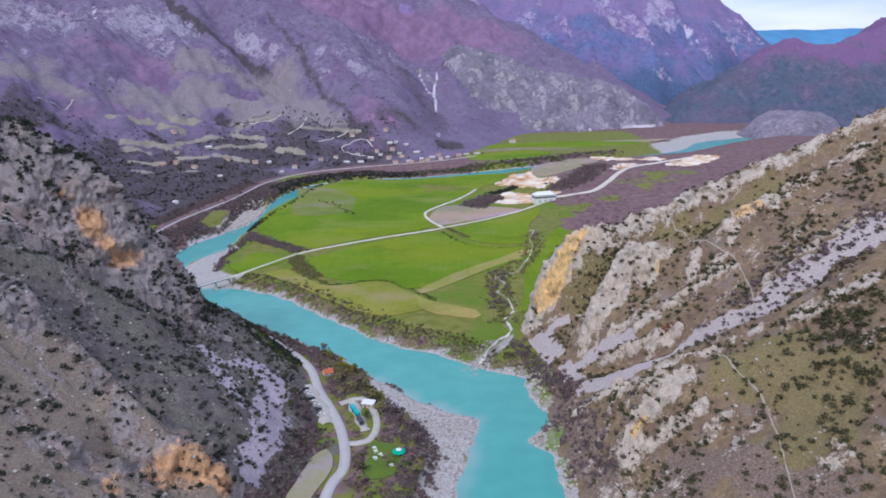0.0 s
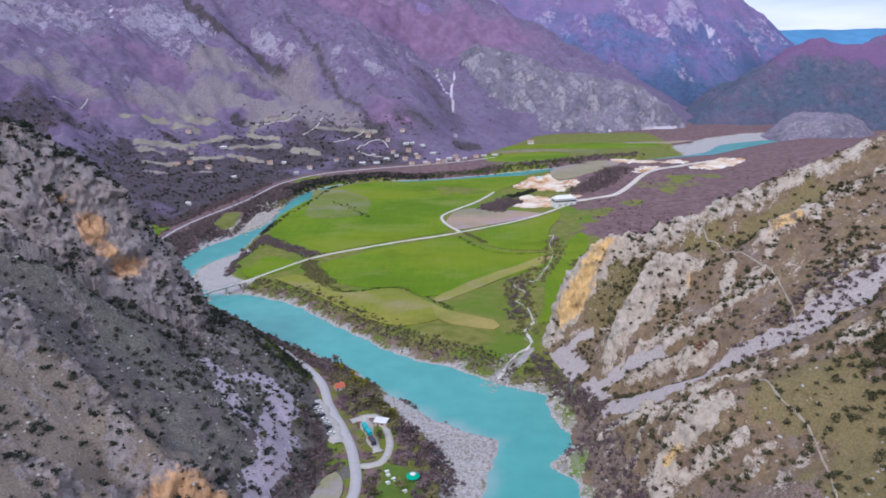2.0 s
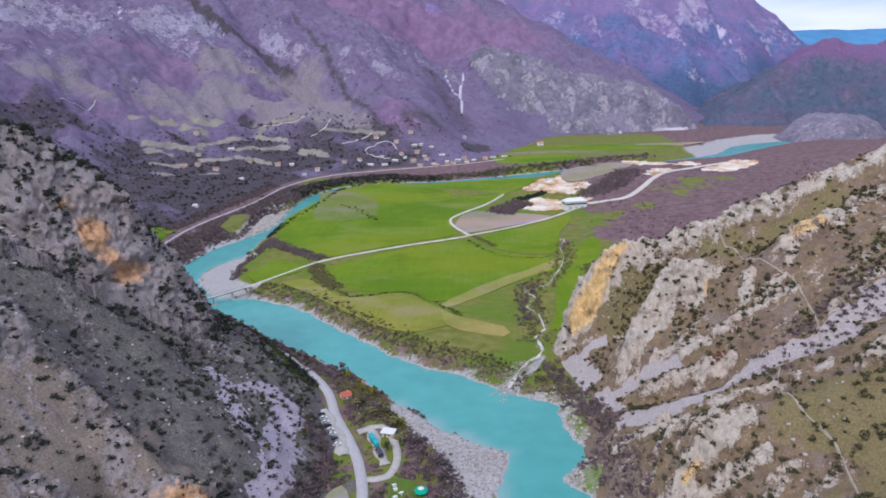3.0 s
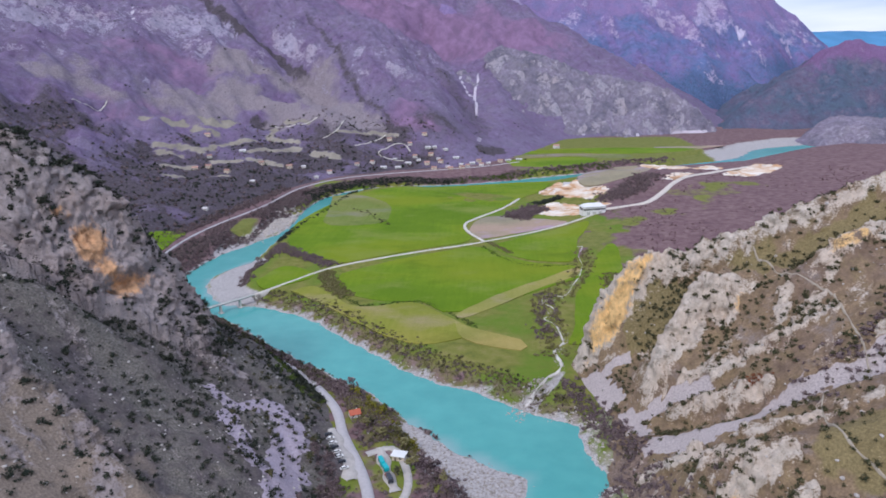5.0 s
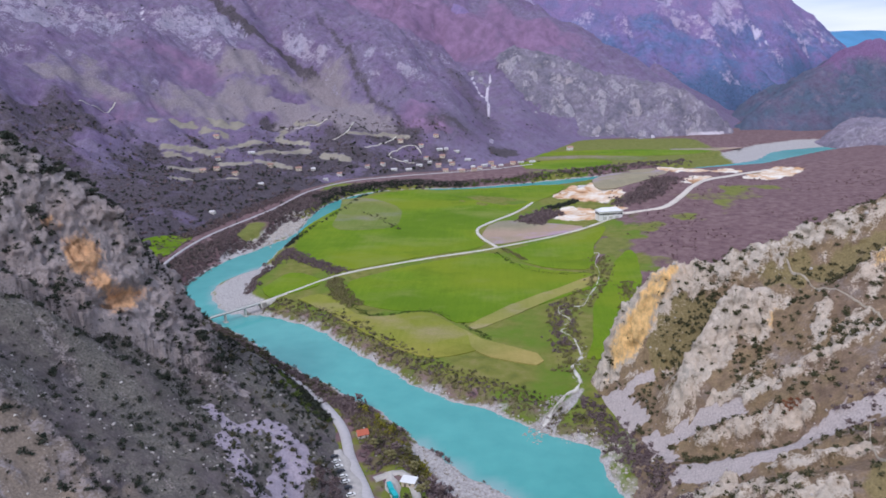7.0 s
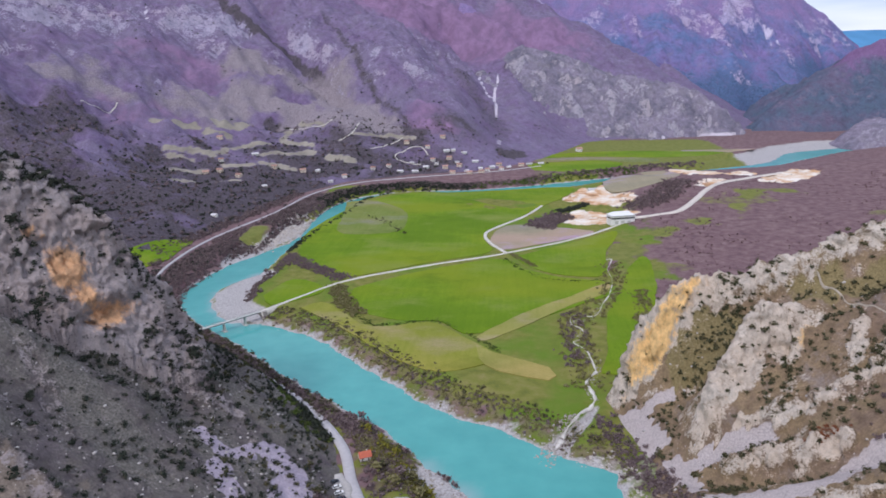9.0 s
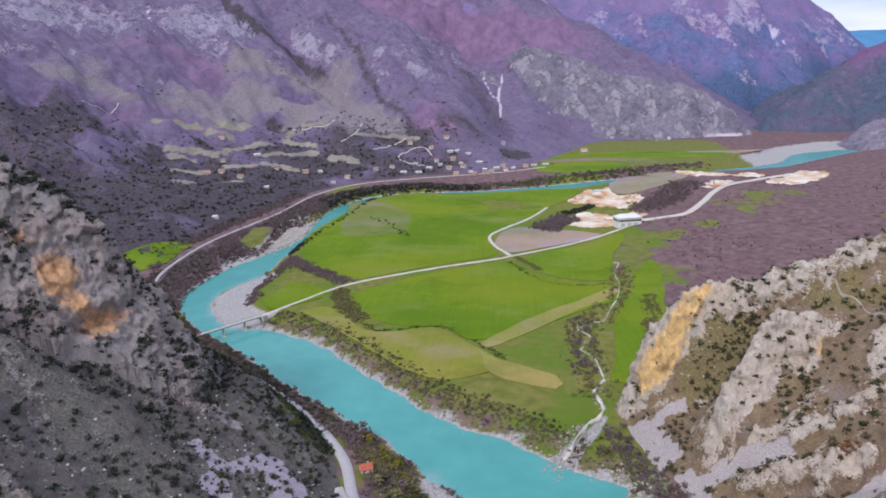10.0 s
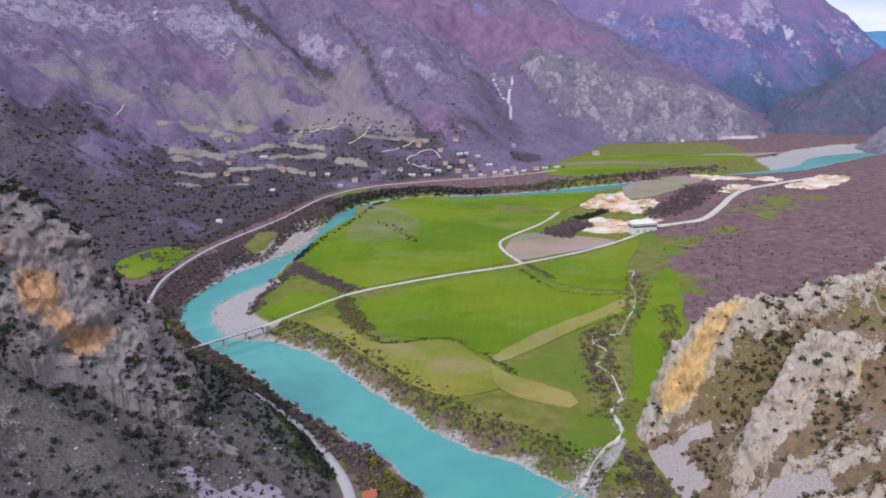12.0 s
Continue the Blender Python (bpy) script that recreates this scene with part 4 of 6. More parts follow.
ground = sheet("ground", spread(-4500, (-900, 200), (-420, 20), (-330, 4), (150, 3), (450, 5), (900, 15), (4500, 200)), spread(-800, (150, 50), (480, 2.5), (1150, 4), (1650, 7), (2300, 40), (4950, 250)), ground_height, M_GROUND)
tagged(ground, "valley floor of rough pasture, bare scrub and gravel banks", "ground", kind="structure")
hill_right = sheet("hillside_east", spread(34, (160, 0.6), (210, 0.9), (330, 2.5), (520, 8)), spread(-250, (190, 8), (250, 0.9), (462, 0.6), (620, 4)), right_height, M_RIGHT, -6, False, 0.12)
tagged(hill_right, "craggy limestone hillside with dry grass, dark shrubs and grey scree gullies", "hillside", kind="structure")
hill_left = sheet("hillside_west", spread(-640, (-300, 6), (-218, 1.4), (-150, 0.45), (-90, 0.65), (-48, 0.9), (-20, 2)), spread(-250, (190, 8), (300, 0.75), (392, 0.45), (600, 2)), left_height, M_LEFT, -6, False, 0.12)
tagged(hill_left, "shaded rocky hillside with pale cliffs, orange rock faces and dark maquis", "hillside", kind="structure")
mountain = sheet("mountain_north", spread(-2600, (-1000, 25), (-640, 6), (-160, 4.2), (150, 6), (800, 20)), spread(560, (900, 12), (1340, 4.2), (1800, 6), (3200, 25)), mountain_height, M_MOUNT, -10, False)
tagged(mountain, "large purple-grey mountainside with rocky slopes, gullies and lower terraces", "mountain", kind="structure")
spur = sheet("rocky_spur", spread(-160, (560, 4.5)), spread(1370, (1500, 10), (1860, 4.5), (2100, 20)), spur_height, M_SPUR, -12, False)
tagged(spur, "steep grey limestone spur at the far edge of the fields", "mountain", kind="structure")
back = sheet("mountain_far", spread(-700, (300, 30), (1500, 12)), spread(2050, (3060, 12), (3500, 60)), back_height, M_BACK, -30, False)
tagged(back, "distant mountain tinted haze-blue, with wooded lower slope and pale rocky top", "mountain", kind="structure")
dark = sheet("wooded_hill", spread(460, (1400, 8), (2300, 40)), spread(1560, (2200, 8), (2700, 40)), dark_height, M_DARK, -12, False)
tagged(dark, "dark wooded hill with rocky purple-brown ridge beside the river", "hill", kind="structure")
knoll = sheet("rocky_knoll", spread(600, (890, 5)), spread(1400, (1680, 5)), knoll_height, M_SPUR, -4, False)
tagged(knoll, "low rounded grey rocky knoll beside the valley", "hill", kind="structure")
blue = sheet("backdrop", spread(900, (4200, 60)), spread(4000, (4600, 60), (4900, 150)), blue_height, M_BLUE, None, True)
tagged(blue, "distant hazy blue hills on the horizon under the sky", "hills", kind="structure")

# ---- river ----
water_x, water_y = np.meshgrid(spread(-330, (120, 4), (960, 15)), spread(-300, (200, 15), (760, 4), (1700, 15)))
near_river = outside_distance(water_x, water_y, RIVER) < 30
wobble = 4 * fbm(water_x, water_y, 18, 3, 31)
shallow = np.maximum(step01(12, -2, outside_distance(water_x, water_y, SHOALS[0]) + wobble), np.maximum(step01(9, 0, outside_distance(water_x, water_y, SHOALS[1]) + wobble), 0.2 * step01(-5, 0, outside_distance(water_x, water_y, RIVER) + wobble)))
ny_w, nx_w = water_x.shape
idx_w = np.arange(nx_w * ny_w).reshape(ny_w, nx_w)
quads_w = np.stack([idx_w[:-1, :-1], idx_w[:-1, 1:], idx_w[1:, 1:], idx_w[1:, :-1]], -1).reshape(-1, 4)
quads_w = quads_w[near_river.ravel()[quads_w].any(1)]
used_w = np.unique(quads_w)
back_w = np.zeros(nx_w * ny_w, np.int64)
back_w[used_w] = np.arange(len(used_w))
river = mesh_object("water", np.stack([water_x, water_y, np.zeros(water_x.shape)], -1).reshape(-1, 3)[used_w], back_w[quads_w], M_WATER, smooth=True, masks={"shallow": shallow.ravel()[used_w]})
tagged(river, "opaque turquoise river winding through the valley", "river", kind="structure")


# ---- fields and roads ----
def field(name, outline, material, label, lift=0.45, drape=False):
    """A crop parcel with a rounded outline, lying on the valley floor, with an edge of standing crop."""
    from_line = smooth_line(outline + outline[:1], 9)[:-1]
    n = len(from_line)
    wob = 1.3
    xs = from_line[:, 0] + wob * fbm(from_line[:, 0], from_line[:, 1], 22, 2, 11)
    ys = from_line[:, 1] + wob * fbm(from_line[:, 0], from_line[:, 1], 22, 2, 12)
    top = top_of(xs, ys) if drape else valley_height(xs, ys)
    bm = bmesh.new()
    a = [bm.verts.new((x, y, z + lift)) for x, y, z in zip(xs, ys, top)]
    b = [bm.verts.new((x, y, z - 0.6)) for x, y, z in zip(xs, ys, top)]
    edges = [bm.edges.new((a[i], a[(i + 1) % n])) for i in range(n)]
    bmesh.ops.triangle_fill(bm, use_beauty=True, edges=edges, normal=(0, 0, 1))
    for i in range(n):
        bm.faces.new((a[i], b[i], b[(i + 1) % n], a[(i + 1) % n]))
    bmesh.ops.recalc_face_normals(bm, faces=bm.faces)
    me = bpy.data.meshes.new(name)
    bm.to_mesh(me)
    bm.free()
    me.materials.append(material)
    return tagged(new(name, me), label, "field", "fields of the valley")


field("field", [(-225, 753), (-236, 830), (-220, 930), (-203, 992), (-137, 1052), (-30, 1084), (76, 1104), (60, 1020), (22, 940), (-8, 880), (-36, 825), (-34, 780), (-30, 750), (-90, 712), (-152, 672), (-176, 694), (-209, 717)], M_CROP, "large flat bright green crop field inside the river bend")
field("field", [(-143, 640), (-90, 688), (-21, 726), (3, 696), (35, 672), (72, 662), (70, 640), (66, 625), (-30, 548), (-62, 568), (-93, 570), (-126, 587), (-142, 615)], M_CROP, "bright green crop field south of the farm track", 0.40)
field("field", [(-6, 735), (45, 778), (102, 822), (82, 745), (72, 680), (36, 680), (8, 703)], M_CROP, "small bright green crop field beside the farm track")
field("field", [(-174, 592), (-161, 606), (-139, 587), (-120, 560), (-99, 557), (-70, 567), (-48, 546), (-33, 530), (-20, 513), (-25, 497), (-53, 485), (-75, 496), (-99, 517), (-135, 556), (-159, 578)], M_CROP2, "yellow-green field along the wooded river bank")
field("field", [(-33, 527), (-20, 515), (14, 494), (13, 476), (-25, 495)], M_STUBBLE, "pale stubble strip at the end of the yellow-green field", 0.55)
field("field", [(-214, 620), (-202, 662), (-171, 645), (-168, 626), (-200, 597)], M_CROP, "small triangular green field near the bridge")
field("field", [(-33, 541), (-3, 582), (44, 631), (71, 656), (70, 637), (33, 600), (0, 561), (-28, 534)], M_STUBBLE, "narrow strip of pale stubble between green fields", 0.6)
field("field", [(-228, 985), (-194, 994), (-142, 931), (-131, 842), (-155, 820), (-200, 824), (-214, 900)], M_THIN, "thin grey-green end of the large crop field", 0.55)
field("field", [(-31, 792), (-18, 758), (25, 782), (68, 812), (80, 830), (40, 848), (-5, 860), (-25, 835)], M_PLOUGH, "bare brown soil field beside the farm track", 0.5)
field("field", [(46, 488), (54, 525), (64, 590), (84, 652), (97, 700), (114, 730), (116, 690), (103, 610), (88, 545), (64, 492)], M_CROP, "narrow green meadow between the creek and the rocky hill", 0.5)
field("field", [(-346, 716), (-350, 750), (-352, 785), (-372, 762), (-396, 714), (-384, 698), (-363, 688)], M_CROP, "small green field above the valley road", 0.8, True)
field("field", [(28, 1228), (87, 1213), (151, 1243), (180, 1290), (140, 1325), (60, 1305), (20, 1290)], M_CROP, "bright green far meadow across the river", 0.3)
field("field", [(40, 1316), (60, 1312), (140, 1331), (200, 1306), (245, 1315), (230, 1350), (120, 1368), (35, 1345)], M_MEADOW, "pale tan-green far meadow below the spur", 0.25)
field("field", [(40, 1355), (120, 1375), (230, 1356), (320, 1366), (380, 1408), (300, 1430), (174, 1435), (60, 1400)], M_CROP, "strip of green crop below the rocky spur", 0.3)
field("field", [(332, 1372), (442, 1442), (433, 1451), (310, 1436), (388, 1412)], M_PLOUGH, "brown fallow strip at the end of the far meadows", 0.3)
field("field", [(118, 1064), (146, 1106), (186, 1140), (218, 1140), (226, 1073), (186, 1012), (140, 994), (116, 1012)], M_PLOUGH, "brown ploughed field on the low terrace", 0.5)


def ribbon(name, line, width, material, label, lift=0.3, group="", fixed=None, k=7, skirt=1.2, least=None, ragged=0.0):
    """A road of that width along a smooth line, laid on the ground, with a shallow crown and shoulders."""
    p = smooth_line([(*q, 0)[:2] for q in line], 4.0 if k > 1 else 1.2)
    t = np.gradient(p, axis=0)
    t /= np.linalg.norm(t, axis=1)[:, None]
    nrm = np.c_[-t[:, 1], t[:, 0]]
    mid = top_of(p[:, 0], p[:, 1]) if fixed is None else np.full(len(p), fixed)
    if k == 1:
        mid = np.maximum(mid, np.maximum(np.r_[mid[1:], mid[-1]], np.r_[mid[0], mid[:-1]]))
    pad = np.pad(mid, k, mode="edge")
    mid = np.convolve(pad, np.ones(2 * k + 1) / (2 * k + 1), "valid")
    rows = [(-0.5 - 0.1 * skirt, -skirt), (-0.5, 0.0), (0.0, 0.08), (0.5, 0.0), (0.5 + 0.1 * skirt, -skirt)]
    if least is not None:
        mid = np.maximum(mid, least)
    wide = width * (1 + ragged * np.clip(1.6 * fbm(p[:, 0], p[:, 1], 9, 3, 44), -0.9, 0.9))
    v = np.array([[(*(p[i] + nrm[i] * wide[i] * o), mid[i] + lift + h) for o, h in rows] for i in range(len(p))]).reshape(-1, 3)
    m = len(rows)
    f = np.array([(i * m + j, i * m + j + 1, (i + 1) * m + j + 1, (i + 1) * m + j) for i in range(len(p) - 1) for j in range(m - 1)])
    ob = mesh_object(name, v, f[:, ::-1], material)
    return tagged(ob, label, "road", group, "structure")


ribbon("road", [(-58, 150), (-61, 261), (-56, 290), (-61, 318), (-70, 342), (-83, 369), (-96, 401), (-126, 439), (-175, 483), (-222, 515), (-262, 545)], 4.8, M_ASPHALT, "pale grey asphalt valley road winding along the hill foot", 0.8, skirt=0.7)
ribbon("road", [(-262, 545), (-300, 590), (-322, 640), (-337, 699), (-336, 794), (-307, 922), (-291, 1040), (-245, 1122), (-157, 1170), (-37, 1217), (41, 1268)], 2.7, M_ASPHALT, "pale asphalt road along the far river bank", 1.0, skirt=0.8)
ribbon("track", [(-204, 582), (-182, 617), (-152, 660), (-95, 700), (-27, 738), (-14, 747), (38, 784), (93, 832), (127, 862)], 2.4, M_TRACK, "straight pale gravel farm track across the green fields", 0.6, skirt=4.0, least=7.1)
ribbon("track", [(127, 862), (152, 866), (179, 876), (209, 920), (232, 958), (272, 1012), (335, 1075), (400, 1105)], 6.0, M_DIRT, "pale dirt road climbing past the quarry", 1.0)
ribbon("track", [(-14, 747), (-30, 782), (-37, 817), (-26, 847), (8, 904), (30, 960)], 3.0, M_TRACK, "narrow pale track curving between the fields", 0.7)
ribbon("track", [(-57, 310), (-47, 313), (-44, 327), (-48, 345), (-56, 358), (-68, 352)], 3.6, M_YARD, "pale dirt lane looping off the road to a yard", 0.6)


# ---- small builders ----
def part(name, bm, material, parent=None, label=""):
    """Links a bmesh as one mesh object, under a thing or a part."""
    me = bpy.data.meshes.new(name)
    bmesh.ops.recalc_face_normals(bm, faces=bm.faces)
    bm.to_mesh(me)
    bm.free()
    me.materials.append(material)
    ob = new(name, me)
    if parent:
        ob.parent = parent
    if label:
        ob["label"] = label
    return ob


def box(sx, sy, sz, x=0, y=0, z=0, bevel=0.0, bm=None):
    """A box of that size standing on z, its edges bevelled."""
    own = bmesh.new()
    bmesh.ops.create_cube(own, size=1, matrix=Matrix.Translation((x, y, z + sz / 2)) @ Matrix.Diagonal((sx, sy, sz, 1)))
    if bevel:
        bmesh.ops.bevel(own, geom=own.edges[:], offset=bevel, segments=1, affect="EDGES")
    if bm is None:
        return own
    me = bpy.data.meshes.new("tmp")
    own.to_mesh(me)
    own.free()
    bm.from_mesh(me)
    bpy.data.meshes.remove(me)
    return bm


def tube(points, radii, sides=6, bm=None):
    """A tapered limb through the points."""
    bm = bm or bmesh.new()
    rings = []
    for i, (p, r) in enumerate(zip(points, radii)):
        p = Vector(p)
        d = Vector(points[min(i + 1, len(points) - 1)]) - Vector(points[max(i - 1, 0)])
        q = d.to_track_quat("Z", "Y")
        rings.append([bm.verts.new(p + q @ Vector((r * math.cos(a), r * math.sin(a), 0))) for a in (2 * math.pi * k / sides for k in range(sides))])
    for a, b in zip(rings[:-1], rings[1:]):
        for k in range(sides):
            bm.faces.new((a[k], a[(k + 1) % sides], b[(k + 1) % sides], b[k]))
    bm.faces.new(rings[-1])
    bm.faces.new(rings[0][::-1])
    return bm


def thing(name, label, category, group=""):
    return tagged(new(name), label, category, group)


def settle(ob, x, y, turn=0.0, sink=0.15, z=None, size=1.0):
    """Stands a thing on the ground at x, y."""
    ob.matrix_basis = Matrix.Translation((x, y, (surface(x, y) - sink) if z is None else z)) @ Matrix.Rotation(radians(turn), 4, "Z") @ Matrix.Diagonal((size, size, size, 1))
    return ob


# ---- bridge over the river ----
def build_bridge():
    a, b = Vector((-240, 540)), Vector((-203, 584))
    length = (b - a).length
    ob = thing("bridge", "narrow pale concrete bridge on two piers over the turquoise river", "bridge")
    ob.matrix_basis = Matrix.Translation((*a, 7.3)) @ Matrix.Rotation(math.atan2(b.y - a.y, b.x - a.x), 4, "Z")
    part("deck", box(length, 3.2, 0.45, length / 2, 0, -0.2, 0.08), M_CONCRETE, ob)
    for y in (-1.0, 1.0):
        part("girder", box(length - 1, 0.4, 0.6, length / 2, y, -0.8, 0.05), M_STEEL, ob, "weathered steel girder")
    for y in (-1.5, 1.5):
        rail = part("railing", box(length, 0.12, 0.12, length / 2, y, 1.15, 0.02), M_STEEL, ob, "thin grey steel railing")
        for k in range(14):
            part("post", box(0.12, 0.12, 0.95, 1.5 + k * (length - 3) / 13, y, 0.22), M_STEEL, rail)
    for k in (0.44, 0.74):
        pier = part("pier", box(1.2, 3.0, 6.6, length * k, 0, -7.9, 0.15), M_CONCRETE, ob)
        part("footing", box(3.2, 5.0, 1.6, length * k, 0, -8.3, 0.3), M_CONCRETE, pier)
    for k, s in ((0.0, -1), (1.0, 1)):
        part("abutment", box(3.5, 5.5, 6.5, length * k + s * 1.2, 0, -6.4, 0.2), M_STONE, ob, "rough stone abutment")


build_bridge()


# ---- houses ----
def build_house(w, d, h, roof, wall, roof_h=None, label="", group="", windows=3, storeys=1, category="house"):
    """Plastered house with a gabled, overhanging roof, recessed windows, a door and a chimney."""
    ob = thing("house", label, category, group)
    roof_h = d * 0.28 if roof_h is None else roof_h
    bm = box(w, d, h + 1.2, 0, 0, -1.2, 0.05)
    top = [bm.verts.new(p) for p in ((-w / 2, -d / 2, h), (w / 2, -d / 2, h), (w / 2, d / 2, h), (-w / 2, d / 2, h), (-w / 2, 0, h + roof_h), (w / 2, 0, h + roof_h))]
    bm.faces.new((top[0], top[4], top[3]))
    bm.faces.new((top[1], top[2], top[5]))
    part("wall", bm, wall, ob)
    o, t = 0.5, 0.22
    bm = bmesh.new()
    sl = roof_h / (d / 2)
    for s in (-1, 1):
        y0, z0 = s * (d / 2 + o), h - o * sl
        q = [bm.verts.new((x, y, z)) for x in (-w / 2 - o, w / 2 + o) for y, z in ((0, h + roof_h + 0.03), (y0, z0 + 0.03), (y0, z0 + t), (0, h + roof_h + t))]
        for f in ((0, 1, 2, 3), (4, 7, 6, 5), (0, 4, 5, 1), (1, 5, 6, 2), (2, 6, 7, 3), (3, 7, 4, 0)):
            bm.faces.new([q[i] for i in f])
    r = part("roof", bm, roof, ob)
    part("chimney", box(0.7, 0.7, 1.6, w * 0.22, d * 0.15, h + roof_h * 0.55, 0.05), wall, r)
    for k in range(storeys):
        z = h * (k + 0.38) / storeys
        for i in range(windows):
            x = (i + 0.5) / windows * w - w / 2
            for s in (-1, 1):
                if k == 0 and i == 1 and s == -1:
                    part("door", box(1.0, 0.16, 2.1, x, s * (d / 2), 0.05), M_BARK, ob, "dark wooden door")
                    continue
                fr = part("window", box(1.35, 0.14, 1.45, x, s * (d / 2 + 0.01), z, 0.03), M_WHITE, ob)
                part("pane", box(1.05, 0.16, 1.15, x, s * (d / 2 + 0.02), z + 0.15), M_GLASS, fr)
    return ob


VILLAGE = "houses of the village"
white_red = build_house(11, 8, 5.6, M_ROOF, M_WALL, label="white plastered village house with red tiled gable roof", group=VILLAGE, storeys=2)
white_grey = build_house(10, 7.5, 3.4, M_ROOF2, M_WALL, label="low white village house with pale slate roof", group=VILLAGE)
cream_red = build_house(13, 8.5, 6.0, M_ROOF, M_WALL2, label="cream two-storey village house with red tiled roof", group=VILLAGE, storeys=2, windows=4)
barn = build_house(15, 7, 3.6, M_ROOF2, M_CONCRETE, label="long pale concrete shed with grey roof", group=VILLAGE, windows=4, category="shed")
HOMES = [(-152, 1276), (-109, 1282), (-114, 1262), (-90, 1282), (-118, 1226), (-104, 1203), (-95, 1238), (-76, 1198), (-57, 1206), (-41, 1246), (-25, 1236), (-13, 1256), (8, 1272), (42, 1290), (-190, 1204), (-166, 1210),
         (-141, 1253), (-189, 1280), (-128, 1300), (-70, 1262), (-60, 1236), (-134, 1240), (-82, 1220), (-100, 1252), (-48, 1225), (-30, 1262), (22, 1284), (-120, 1275), (-150, 1226), (-175, 1240)]
FARMS = [(-453, 1055), (-436, 1066), (-447, 1099), (-401, 1049), (-370, 1116), (-330, 1128), (-356, 1026), (-312, 1146), (-364, 872), (-270, 1148), (-285, 1118), (-232, 1186), (-210, 1212), (-480, 1180), (-412, 1150)]
for k, (hx, hy) in enumerate(HOMES + FARMS):
    src = (white_grey, white_grey, cream_red, white_red, barn)[int(hash01(np.array([hx]), np.array([hy]), 3)[0] * 4.99)]
    turn = -20 + 50 * float(hash01(np.array([hx]), np.array([hy]), 4)[0])
    if k < 5:
        settle((white_red, white_grey, cream_red, barn, white_red)[k], hx, hy, turn, 0.2, size=0.68) if k < 4 else None
    if k >= 4:
        ob = copy_thing(src, Matrix.Identity(4))
        settle(ob, hx, hy, turn, 0.2, size=0.68)
white_farm = settle(copy_thing(white_red, Matrix.Identity(4)), 121, 1440, 15, 0.0)
tagged(white_farm, "lone white house among the far green meadows", "house")

white_shed = settle(copy_thing(barn, Matrix.Identity(4)), 104, 1050, 8, 0.0, size=0.9)
tagged(white_shed, "long white shed at the edge of the quarry", "shed")

red_house = build_house(7.5, 6.5, 3.0, M_ORANGE_ROOF, M_WALL, 2.4, "small house with bright orange-red tiled roof among trees", "", 2)
settle(red_house, -81, 389, 25, 0.0, size=0.75)


def build_hall():
    """Two-storey hall with a band of windows, a flat canopy and a low hipped roof."""
    ob = thing("hall", "large white two-storey building with a dark band of upper windows", "building")
    w, d, h = 27, 13, 9.0
    part("wall", box(w, d, h + 3, 0, 0, -3, 0.1), M_WHITE, ob)
    part("canopy", box(w + 1.6, d + 1.6, 0.45, 0, 0, h, 0.08), M_CONCRETE, ob)
    bm = bmesh.new()
    b = [bm.verts.new((x, y, h + 0.45)) for x, y in ((-w / 2, -d / 2), (w / 2, -d / 2), (w / 2, d / 2), (-w / 2, d / 2))]
    t = [bm.verts.new((x, y, h + 3.6)) for x, y in ((-w / 3, -1.5), (w / 3, -1.5), (w / 3, 1.5), (-w / 3, 1.5))]
    for i in range(4):
        bm.faces.new((b[i], b[(i + 1) % 4], t[(i + 1) % 4], t[i]))
    bm.faces.new(t)
    part("roof", bm, M_WHITE, ob, "pale low hipped roof")
    for i in range(9):
        f = part("window", box(2.5, 0.2, 1.8, -w / 2 + 1.7 + i * 2.95, -d / 2 - 0.02, 5.6, 0.03), M_GLASS, ob)
        part("sill", box(2.7, 0.4, 0.15, -w / 2 + 1.7 + i * 2.95, -d / 2 - 0.1, 5.42), M_WHITE, f)
    for i in range(4):
        f = part("window", box(0.2, 2.2, 2.2, -w / 2 - 0.02, -d / 2 + 2 + i * 2.9, 5.6, 0.03), M_GLASS, ob)
        part("sill", box(0.4, 2.4, 0.15, -w / 2 - 0.1, -d / 2 + 2 + i * 2.9, 5.42), M_WHITE, f)
    for i in range(3):
        part("gate", box(4.0, 0.25, 3.6, -7 + i * 7, -d / 2 - 0.04, 0.0, 0.05), M_CONCRETE, ob)
    return ob


settle(build_hall(), 112, 856, 14, 0.3, size=1.02)


# ---- yard by the road ----
def build_hut():
    ob = thing("hut", "small hut with a flat pale roof at the dirt yard", "hut")
    part("wall", box(6.2, 4.6, 2.9, 0, 0, -0.3, 0.05), M_WALL2, ob)
    part("roof", box(7.4, 5.8, 0.28, 0, 0, 2.6, 0.06), M_WHITE, ob, "pale flat roof slab")
    part("door", box(1.0, 0.14, 2.0, -1.2, -2.32, 0.0), M_BARK, ob)
    w = part("window", box(1.4, 0.12, 1.0, 1.2, -2.32, 1.1, 0.03), M_WHITE, ob)
    part("pane", box(1.15, 0.16, 0.78, 1.2, -2.34, 1.2), M_GLASS, w)
    return ob


settle(build_hut(), -51, 349, -12, 0.0)


def wheel_mesh(r, wdt):
    bm = bmesh.new()
    bmesh.ops.create_cone(bm, cap_ends=True, segments=14, radius1=r, radius2=r, depth=wdt, matrix=Matrix.Rotation(radians(90), 4, "X"))
    bmesh.ops.bevel(bm, geom=[e for e in bm.edges if len({round(v.co.y, 3) for v in e.verts}) == 1], offset=0.05, segments=1, affect="EDGES")
    return bm


